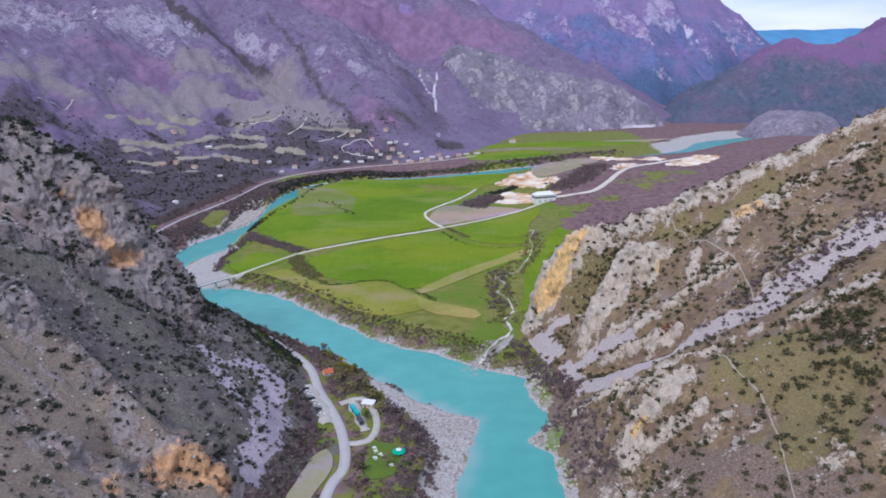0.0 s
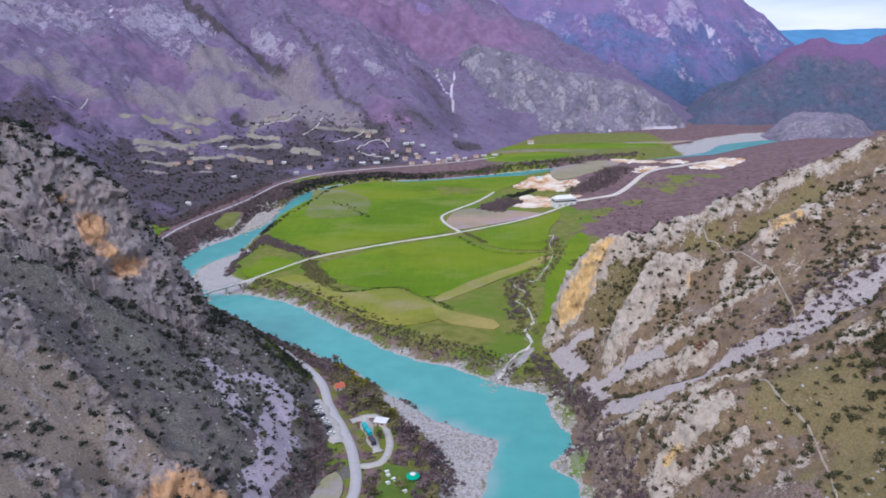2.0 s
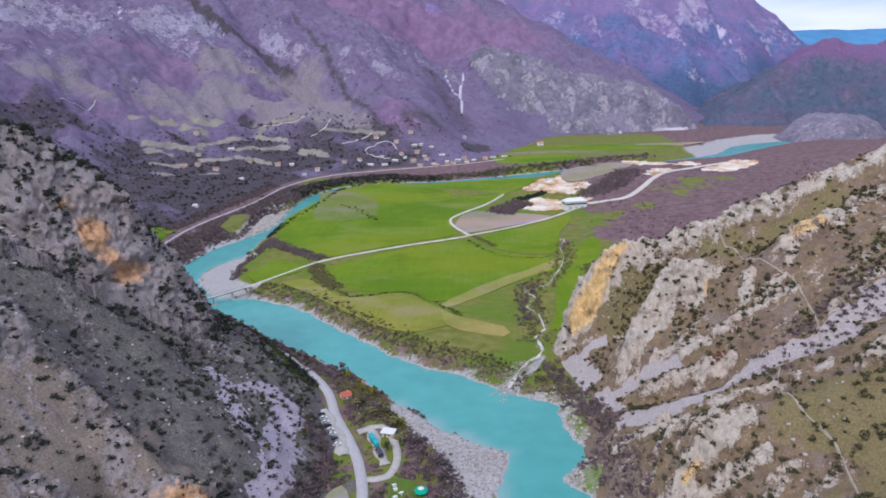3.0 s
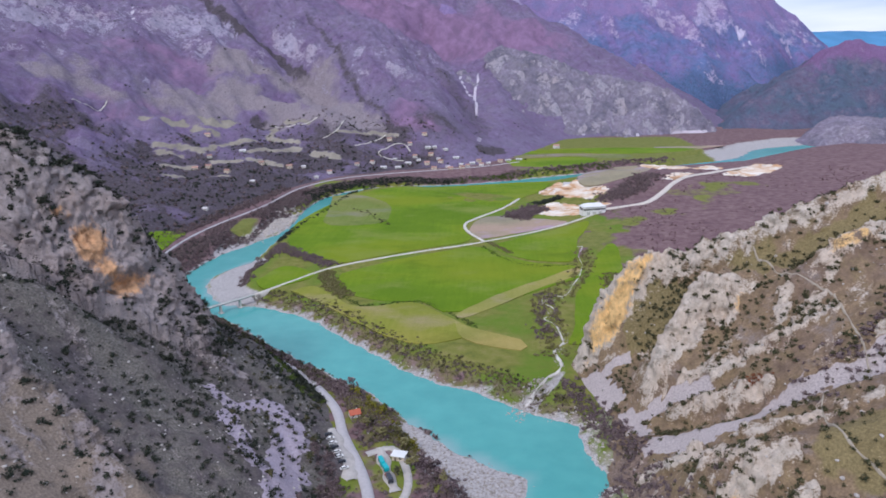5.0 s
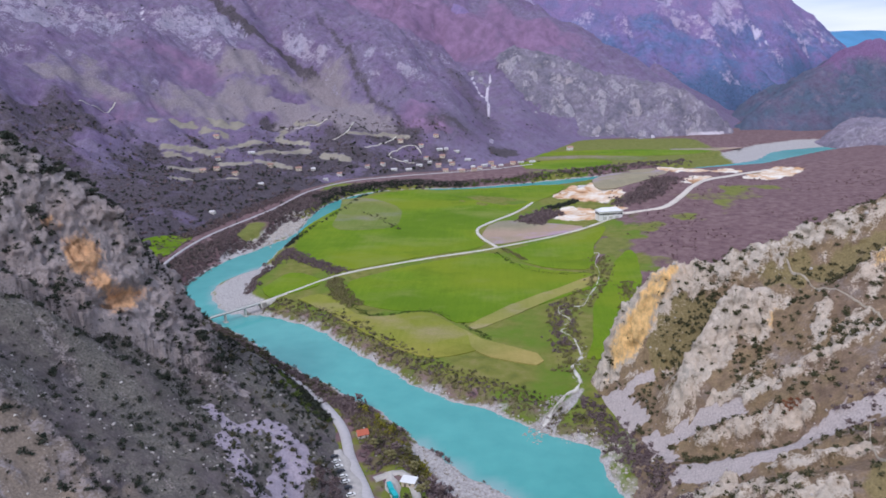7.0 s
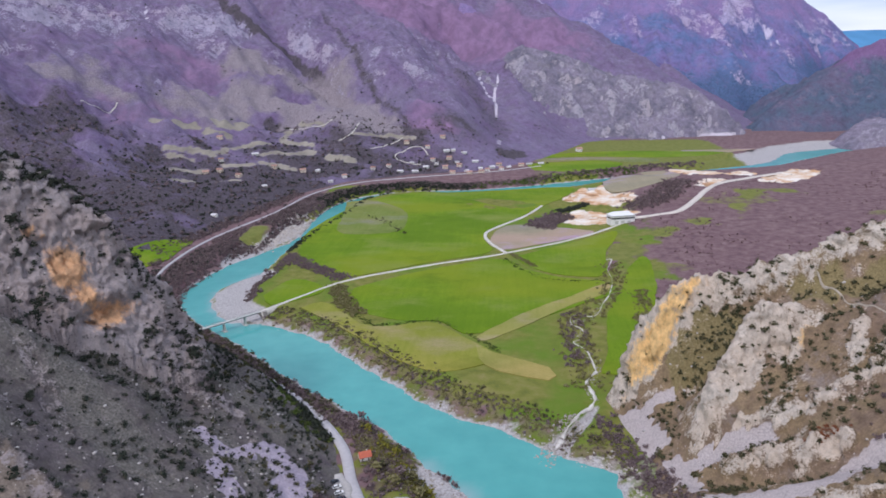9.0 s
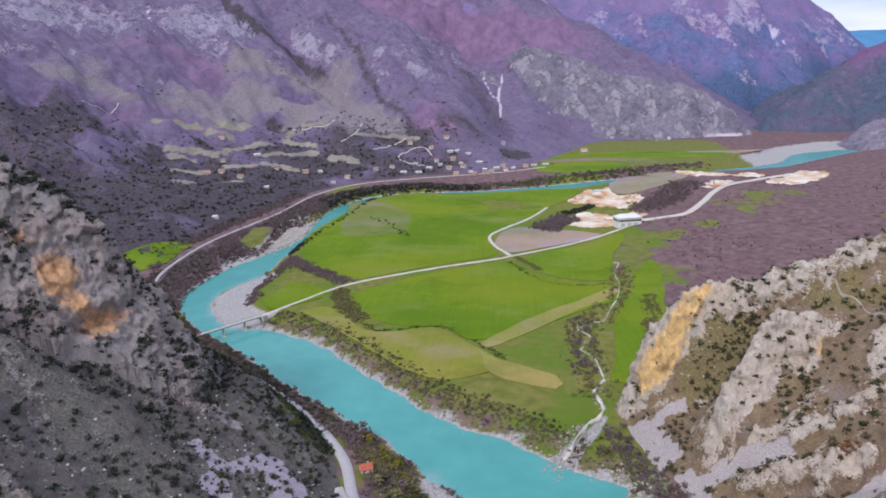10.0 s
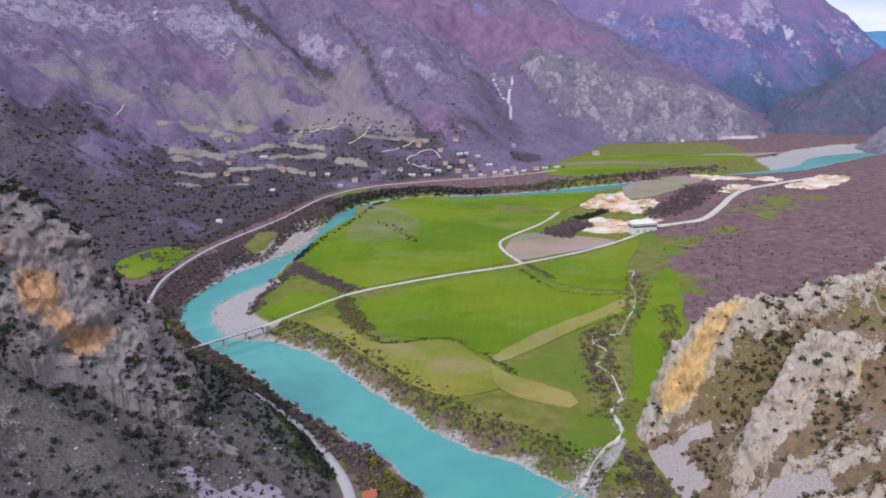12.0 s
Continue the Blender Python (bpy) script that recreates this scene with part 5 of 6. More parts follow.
def build_car(paint, label):
    """A hatchback: shaped body, glazed cabin, lamps and four wheels with rims."""
    ob = thing("car", label, "car", "cars parked by the road")
    bm = bmesh.new()
    prof = [(-2.1, 0.35), (-2.15, 0.75), (-1.9, 0.92), (-0.9, 1.0), (1.2, 0.98), (2.0, 0.82), (2.12, 0.6), (2.08, 0.35)]
    l = [bm.verts.new((x, -0.85, z)) for x, z in prof]
    r = [bm.verts.new((x, 0.85, z)) for x, z in prof]
    for i in range(len(prof)):
        j = (i + 1) % len(prof)
        bm.faces.new((l[i], l[j], r[j], r[i]))
    bm.faces.new(l)
    bm.faces.new(r[::-1])
    bmesh.ops.bevel(bm, geom=bm.edges[:], offset=0.05, segments=1, affect="EDGES")
    part("body", bm, paint, ob)
    bm = bmesh.new()
    lo = [bm.verts.new((x, y, 0.96)) for x, y in ((-1.75, -0.78), (1.15, -0.78), (1.15, 0.78), (-1.75, 0.78))]
    hi = [bm.verts.new((x, y, 1.42)) for x, y in ((-1.35, -0.62), (0.45, -0.62), (0.45, 0.62), (-1.35, 0.62))]
    for i in range(4):
        bm.faces.new((lo[i], lo[(i + 1) % 4], hi[(i + 1) % 4], hi[i]))
    bm.faces.new(hi)
    c = part("windows", bm, M_GLASS, ob, "dark glass")
    part("roof", box(1.85, 1.28, 0.07, -0.45, 0, 1.41, 0.02), paint, c)
    for x in (-1.35, 1.35):
        for y in (-0.8, 0.8):
            bm = wheel_mesh(0.32, 0.2)
            bm.transform(Matrix.Translation((x, y, 0.32)))
            wh = part("wheel", bm, M_TYRE, ob)
            bm = wheel_mesh(0.18, 0.22)
            bm.transform(Matrix.Translation((x, y, 0.32)))
            part("rim", bm, M_STEEL, wh)
    for y in (-0.6, 0.6):
        part("headlight", box(0.08, 0.32, 0.14, 2.06, y, 0.62, 0.02), M_WHITE, ob)
        part("tail_light", box(0.08, 0.28, 0.14, -2.12, y, 0.66, 0.02), M_REDP, ob)
    return ob


def build_truck(paint, label):
    """A small lorry: chassis, cab with windscreen, load box and six wheels."""
    ob = thing("truck", label, "truck")
    part("chassis", box(6.6, 1.0, 0.25, 0, 0, 0.55, 0.03), M_STEEL, ob)
    cab = part("cab", box(1.7, 2.1, 1.7, 2.4, 0, 0.7, 0.12), paint, ob)
    part("windscreen", box(0.08, 1.8, 0.7, 3.26, 0, 1.5, 0.02), M_GLASS, cab)
    part("load_box", box(4.5, 2.25, 1.9, -0.9, 0, 0.8, 0.06), paint, ob)
    for x in (-2.2, -1.2, 2.4):
        for y in (-0.95, 0.95):
            bm = wheel_mesh(0.45, 0.3)
            bm.transform(Matrix.Translation((x, y, 0.45)))
            part("wheel", bm, M_TYRE, ob)
    return ob


ribbon("layby", [(-71, 330), (-77, 345), (-85, 360), (-92, 372)], 6.5, M_YARD, "pale dirt lay-by beside the road", 0.75, ragged=0.5)
ribbon("yard", [(-62, 358), (-58, 346), (-54, 334), (-49, 322)], 5.0, M_YARD, "pale dirt yard with parked vehicles", 0.55, ragged=0.4)
car_white = settle(build_car(M_WHITE, "white hatchback parked in the roadside lay-by"), -76, 338, 28, -0.8)
car_dark = settle(build_car(M_DARKP, "dark hatchback parked in the roadside lay-by"), -78, 341.5, 30, -0.8)
for k, (cx, cy) in enumerate([(-80, 345), (-82, 349), (-84, 353), (-86, 357), (-88, 361), (-90, 365)]):
    settle(copy_thing((car_white, car_white, car_dark)[k % 3], Matrix.Identity(4)), cx, cy, 28 + 5 * (k % 3), -0.8)
settle(build_truck(M_TEAL, "teal lorry parked in the dirt yard"), -59, 344, 112, -0.6)
settle(build_truck(M_TEAL, "second teal lorry parked in the dirt yard"), -56.5, 339, 118, -0.6)
settle(build_car(M_REDP, "dull red car parked in the dirt yard"), -54.5, 333, 120, -0.6)
settle(build_truck(M_DARKP, "dark lorry parked at the end of the yard"), -53, 330, 112, -0.6)


def build_tent():
    ob = thing("pavilion", "green cloth pavilion with a pale peak on the lawn", "tent")
    bm = bmesh.new()
    n, ring = 8, []
    for r, z in ((3.3, 2.2), (3.4, 2.0), (1.2, 3.2), (0.1, 3.9)):
        ring.append([bm.verts.new((r * math.cos(2 * math.pi * k / n), r * math.sin(2 * math.pi * k / n), z)) for k in range(n)])
    for a, b in ((ring[1], ring[0]), (ring[0], ring[2])):
        for k in range(n):
            bm.faces.new((a[k], a[(k + 1) % n], b[(k + 1) % n], b[k]))
    canopy = part("canopy", bm, M_GREEN, ob)
    bm = bmesh.new()
    q = [[bm.verts.new((r * math.cos(2 * math.pi * k / n), r * math.sin(2 * math.pi * k / n), z)) for k in range(n)] for r, z in ((1.5, 3.15), (0.08, 4.0))]
    for k in range(n):
        bm.faces.new((q[0][k], q[0][(k + 1) % n], q[1][(k + 1) % n], q[1][k]))
    part("peak", bm, M_WHITE, canopy, "pale cloth peak")
    for k in range(n):
        a = 2 * math.pi * k / n
        part("pole", tube([(3.2 * math.cos(a), 3.2 * math.sin(a), -0.2), (3.2 * math.cos(a), 3.2 * math.sin(a), 2.1)], [0.06, 0.06]), M_STEEL, ob)
    return ob


settle(build_tent(), -30, 300, 0, 0.0)


def build_table():
    ob = thing("picnic_table", "small white picnic table on the lawn", "table", "picnic tables on the lawn")
    part("top", box(2.0, 1.3, 0.08, 0, 0, 0.72, 0.02), M_WHITE, ob)
    for x in (-0.8, 0.8):
        for y in (-0.5, 0.5):
            part("leg", box(0.09, 0.09, 0.74, x, y, -0.02), M_WHITE, ob)
    for y in (-1.0, 1.0):
        part("bench", box(2.0, 0.4, 0.42, 0, y, 0.0, 0.03), M_WHITE, ob)
    return ob


table = settle(build_table(), -43, 306, 20, 0.0)
for cx, cy in ((-42, 303), (-41.5, 297), (-36, 295), (-33, 291), (-39, 300)):
    settle(copy_thing(table, Matrix.Identity(4)), cx, cy, 20 + cx * 7 % 60, 0.0)
LAWN = [(-46, 312), (-36, 310), (-29, 304), (-25, 294), (-30, 284), (-42, 280), (-47, 290), (-44, 300)]
field("lawn", LAWN, M_LAWN, "patchy green lawn beside the dirt yard", 0.3)
MEADOW = [(-67, 305), (-62, 296), (-63, 280), (-67, 265), (-70, 248), (-79, 250), (-78, 268), (-75, 285), (-72, 298)]
field("field", MEADOW, M_DRY, "pale dry meadow at the hill foot beside the road", 0.9)

# ---- stream, paths ----
ribbon("stream", [(10, 404), (18, 421), (22, 429), (29, 441), (38, 454), (37, 468), (36, 477), (43, 490)], 1.5, M_STREAM, "white stony stream bed running out to the river", 0.25, k=1, skirt=1.0, ragged=0.9)
ribbon("stream", [(43, 490), (42, 508), (40, 522), (33, 534), (40, 541), (41, 556), (34, 568), (38, 585), (53, 584), (63, 612), (71, 635), (77, 667), (77, 696), (84, 726), (65, 716)], 0.6, M_STREAM, "thin pale stony stream winding through brush", 0.2, k=1, skirt=1.0, ragged=0.9)
ribbon("path", [(132, 322), (125, 306), (122, 282), (127, 266), (127, 251), (122, 230), (118, 214), (114, 196)], 0.45, M_FOOTPATH, "narrow pale footpath down the grassy slope", 0.35, k=1, ragged=0.7)
ribbon("path", [(140, 434), (146, 400), (155, 372), (154, 347), (149, 322)], 0.45, M_FOOTPATH, "narrow pale footpath across the rocky slope", 0.35, k=1, ragged=0.7)
for line in ([(-645, 1080), (-636, 1109), (-632, 1156)], [(-410, 1305), (-350, 1283), (-320, 1290)], [(-245, 1238), (-198, 1291)], [(-160, 1240), (-201, 1240), (-198, 1256), (-167, 1278), (-150, 1262)], [(-300, 1240), (-279, 1256), (-274, 1297)]):
    ribbon("hill_track", line, 1.5, M_TRACK, "pale dirt track across the terraced lower mountainside", 0.6, k=1)


# ---- plants and stones ----
def ico(sub):
    bm = bmesh.new()
    bmesh.ops.create_icosphere(bm, subdivisions=sub, radius=1.0)
    v = np.array([tuple(q.co) for q in bm.verts])
    f = np.array([[w.index for w in q.verts] for q in bm.faces])
    bm.free()
    return v, f


ICO = {1: ico(1)}
rng = np.random.default_rng(7)


def clumps(centres, radii, rough=0.45, squash=0.8, sub=1, smooth=False):
    """Ragged clumps at the centres, as arrays of vertices and faces."""
    v, f = ICO[sub]
    n = len(centres)
    jag = 1 + rough * (rng.random((n, len(v), 1)) - 0.5) * 2
    a = rng.random(n) * 2 * np.pi
    rot = np.stack([np.stack([np.cos(a), -np.sin(a)], -1), np.stack([np.sin(a), np.cos(a)], -1)], -2)
    p = np.broadcast_to(v, (n, *v.shape)) * jag
    p = np.concatenate([np.einsum("nij,nkj->nki", rot, p[..., :2]), p[..., 2:] * squash], -1)
    p = p * np.asarray(radii)[:, None, None] + np.asarray(centres)[:, None, :]
    return p.reshape(-1, 3), (f[None] + (np.arange(n) * len(v))[:, None, None]).reshape(-1, 3)


def leaves(centres, radii, n=20):
    """Sprays of small bent leaf blades over the shell of each bush, as triangles."""
    m = len(centres)
    d = rng.normal(0, 1, (m, n, 3))
    d /= np.linalg.norm(d, axis=-1, keepdims=True)
    d[..., 2] = np.abs(d[..., 2]) * 0.9 - 0.15
    r = np.asarray(radii)[:, None, None]
    mid = np.asarray(centres)[:, None, :] + d * r * (0.55 + 0.6 * rng.random((m, n, 1)))
    tri = mid[:, :, None, :] + rng.normal(0, 0.27, (m, n, 3, 3)) * r[..., None]
    return tri.reshape(-1, 3), np.arange(m * n * 3).reshape(-1, 3)


WAYS = [(ROAD_LINE[:8], 3.2), (ROAD_LINE[7:], 0.3), ([(-262, 545), (-300, 590), (-322, 640), (-337, 699), (-336, 794), (-307, 922), (-291, 1040), (-245, 1122), (-157, 1170), (-37, 1217), (41, 1268)], 1.6), ([(-258, 800), (-262, 870)], 13), ([(-294, 800), (-298, 848)], 11), ([(-204, 582), (-182, 617), (-152, 660), (-95, 700), (-14, 747), (93, 832), (127, 862)], 2.0),
        ([(-57, 310), (-47, 313), (-44, 327), (-48, 345), (-56, 358), (-68, 352)], 2.5), ([(-62, 358), (-58, 346), (-54, 334), (-49, 322)], 3.0), ([(10, 412), (30, 440), (38, 454), (37, 468), (43, 490), (42, 508), (33, 534), (41, 556), (34, 568), (53, 584), (71, 635), (77, 667), (77, 696), (84, 726)], 0.5), ([(-71, 330), (-77, 345), (-85, 360), (-92, 372)], 4.5), ([(-190, 354), (-184, 358), (-176, 362)], 5), ([(-199, 353), (-192, 356)], 4)]


def stuff(name, centres, radii, material, label, category, rough=0.45, squash=0.8, sub=1, each=1):
    """Many bushes, trees or stones as one object; each: 1 for stones, more for leafy bushes."""
    c, r = np.asarray(centres, float), np.asarray(radii, float)
    if each > 1:
        clear = np.ones(len(c), bool)
        for line, gap in WAYS:
            clear &= along(c[:, 0], c[:, 1], [(*q[:2], 0) for q in line])[0] > gap + r
        c, r = c[clear], r[clear]
        v1, f1 = clumps(c, r * 0.5, 0.5, 0.75, sub)
        v2, f2 = leaves(c, r * 0.95, 10 * each)
        v, f = np.concatenate([v1, v2]), np.concatenate([f1, f2 + len(v1)])
    else:
        v, f = clumps(c, r, rough, squash, sub)
    return tagged(mesh_object(name, v, f, material), label, category, kind="stuff")


def sown(n, x0, x1, y0, y1, keep):
    """Random places in a rectangle, kept with the probability that keep gives."""
    x, y = rng.uniform(x0, x1, n), rng.uniform(y0, y1, n)
    ok = rng.random(n) < keep(x, y)
    return x[ok], y[ok]


def on_ground(x, y, r, sink=0.2):
    return np.stack([x, y, top_of(x, y) + r * (0.5 - sink)], -1)


def sizes(n, lo, hi, power=2.0):
    return lo + (hi - lo) * rng.random(n) ** power


# west hillside
DARK_STRIP = [(-176, 381, 0.9), (-189, 374, 0.9), (-206, 365, 0.9), (-223, 358, 0.9), (-250, 350, 0.9)]
wx_, wy_ = sown(19000, -300, -50, 195, 520, lambda x, y: np.where(left_height(x, y, False) > 9, 0.22 + 0.38 * step01(-0.05, 0.4, fbm(x, y, 26, 3, 800)), 0))
r_ = sizes(len(wx_), 0.4, 2.0, 2.4)
stuff("shrubs", on_ground(wx_, wy_, r_), r_, M_MAQUIS, "scattered dark green maquis shrubs on the rocky slope", "shrubs", each=3)
wx_, wy_ = sown(14000, -260, -145, 322, 400, lambda x, y: swell(x, y, [(-158, 372, 0.8), (-176, 366, 0.8), (-200, 356, 0.8), (-225, 346, 0.8), (-270, 330, 0.8)], 19) * step01(0.0, 0.35, fbm(x, y, 8, 2, 803)) * 0.6)
r_ = sizes(len(wx_), 0.4, 2.0)
stuff("shrubs", on_ground(wx_, wy_, r_, 0.0), r_, M_MAQUIS, "dark shrubs on the ledges of the pale cliff", "shrubs", each=3)
wx_, wy_ = sown(9000, -300, -130, 350, 530, lambda x, y: np.where((left_height(x, y, False) > 9), np.maximum(0.34 * step01(384, 392, y + 0.46 * (x + 178)), swell(x, y, DARK_STRIP, 4.0)) * step01(-160, -172, x), 0))
r_ = sizes(len(wx_), 0.9, 2.2)
stuff("shrubs", on_ground(wx_, wy_, r_), r_, M_MAQUIS, "dense dark evergreen scrub on the shaded side of the ridge", "shrubs", each=3)
wx_, wy_ = sown(2600, -250, -70, 300, 470, lambda x, y: np.where(left_height(x, y, False) > 7, step01(50, 20, np.abs(along(x, y, ROAD_LINE)[0] - 22)) * 0.5 * step01(-0.15, 0.2, fbm(x, y, 22, 3, 805)), 0))
r_ = sizes(len(wx_), 0.8, 2.0)
stuff("shrubs", on_ground(wx_, wy_, r_), r_, M_EVERGREEN, "dark green shrubs above the valley road", "shrubs", each=3)
wx_, wy_ = sown(3200, -260, -60, 195, 400, lambda x, y: np.where(left_height(x, y, False) > 12, 0.25 + 0.5 * step01(0.0, 0.35, fbm(x, y, 30, 3, 810)), 0))
r_ = sizes(len(wx_), 0.2, 0.95, 3)
stuff("stones", on_ground(wx_, wy_, r_, 0.45), r_, M_ROCK, "pale limestone blocks strewn over the hillside", "stones", 0.55, 0.6)
# east hillside
ex_, ey_ = sown(10500, 50, 260, 195, 462, lambda x, y: np.where(right_height(x, y, False) > 8, 0.13 + 0.55 * step01(-0.05, 0.4, fbm(x, y, 24, 3, 820)), 0) * (1 - right_height(x, y)[1]["scree"]))
r_ = sizes(len(ex_), 0.6, 2.0, 1.5)
stuff("shrubs", on_ground(ex_, ey_, r_), r_, M_EVERGREEN, "scattered dark green shrubs on the dry limestone slope", "shrubs", each=3)
ex_, ey_ = sown(420, 78, 118, 415, 446, lambda x, y: swell(x, y, [(84, 436, 0.9), (92, 430, 1), (104, 434, 0.7)], 9))
r_ = sizes(len(ex_), 0.8, 2.0)
stuff("shrubs", on_ground(ex_, ey_, r_), r_, M_EVERGREEN, "thick evergreen shrubs filling the gully below the cliff", "shrubs", each=3)
ex_, ey_ = sown(700, 140, 190, 235, 300, lambda x, y: swell(x, y, [(168, 280, 1), (158, 252, 1)], 11))
r_ = sizes(len(ex_), 0.9, 2.4)
stuff("shrubs", on_ground(ex_, ey_, r_), r_, M_EVERGREEN, "thick dark evergreen shrubs in a hollow of the slope", "shrubs", each=3)
ex_, ey_ = sown(1500, 50, 230, 195, 462, lambda x, y: np.where(right_height(x, y, False) > 5, 0.12 + 0.6 * step01(0.0, 0.35, fbm(x, y, 26, 3, 830)), 0))
r_ = sizes(len(ex_), 0.25, 1.0, 3)
stuff("stones", on_ground(ex_, ey_, r_, 0.35), r_, M_ROCK, "pale limestone blocks strewn over the dry slope", "stones", 0.35, 0.8)
ex_, ey_ = sown(4200, 36, 100, 270, 440, lambda x, y: np.maximum(swell(x, y, [(40, 432, 0.8), (45, 414, 1), (51, 397, 1), (57, 378, 1), (60, 360, 1), (62, 345, 0.8)], 6), swell(x, y, [(58, 330, 0.6), (64, 300, 0.6), (66, 275, 0.6)], 9)))
r_ = sizes(len(ex_), 0.7, 2.1)
stuff("brush", on_ground(ex_, ey_, r_), r_, M_BARE, "bare purple-brown brush at the foot of the rocky hill", "brush", each=3)
ex_, ey_ = sown(3000, 125, 300, 285, 360, lambda x, y: swell(x, y, [(130, 333, 0.4), (165, 330, 0.9), (210, 332, 0.9), (290, 338, 0.9)], 12))
r_ = sizes(len(ex_), 0.7, 2.0)
stuff("brush", on_ground(ex_, ey_, r_), r_, M_BARE, "bare grey-purple thicket along the stony gully", "brush", each=3)
ex_, ey_ = sown(120, 105, 125, 340, 360, lambda x, y: swell(x, y, [(114, 352, 1), (116, 350, 1)], 4))
r_ = sizes(len(ex_), 0.6, 1.4)
stuff("brush", on_ground(ex_, ey_, r_), r_, M_RUST, "patch of rust-red leaves on the rocky slope", "brush", each=3)


# river banks and hedges
def strip(n, line, lo, hi, lo_r, hi_r, side=1):
    """Places along a line, between two distances to one side of it."""
    p = smooth_line(line, 3.0)
    t = np.gradient(p, axis=0)
    t /= np.linalg.norm(t, axis=1)[:, None]
    k = rng.integers(0, len(p), n)
    d = rng.uniform(lo, hi, n) * side
    x, y = p[k, 0] - t[k, 1] * d + rng.normal(0, 0.8 + 0.12 * (hi - lo), n), p[k, 1] + t[k, 0] * d + rng.normal(0, 0.8 + 0.12 * (hi - lo), n)
    return x, y, sizes(n, lo_r, hi_r, 1.6)


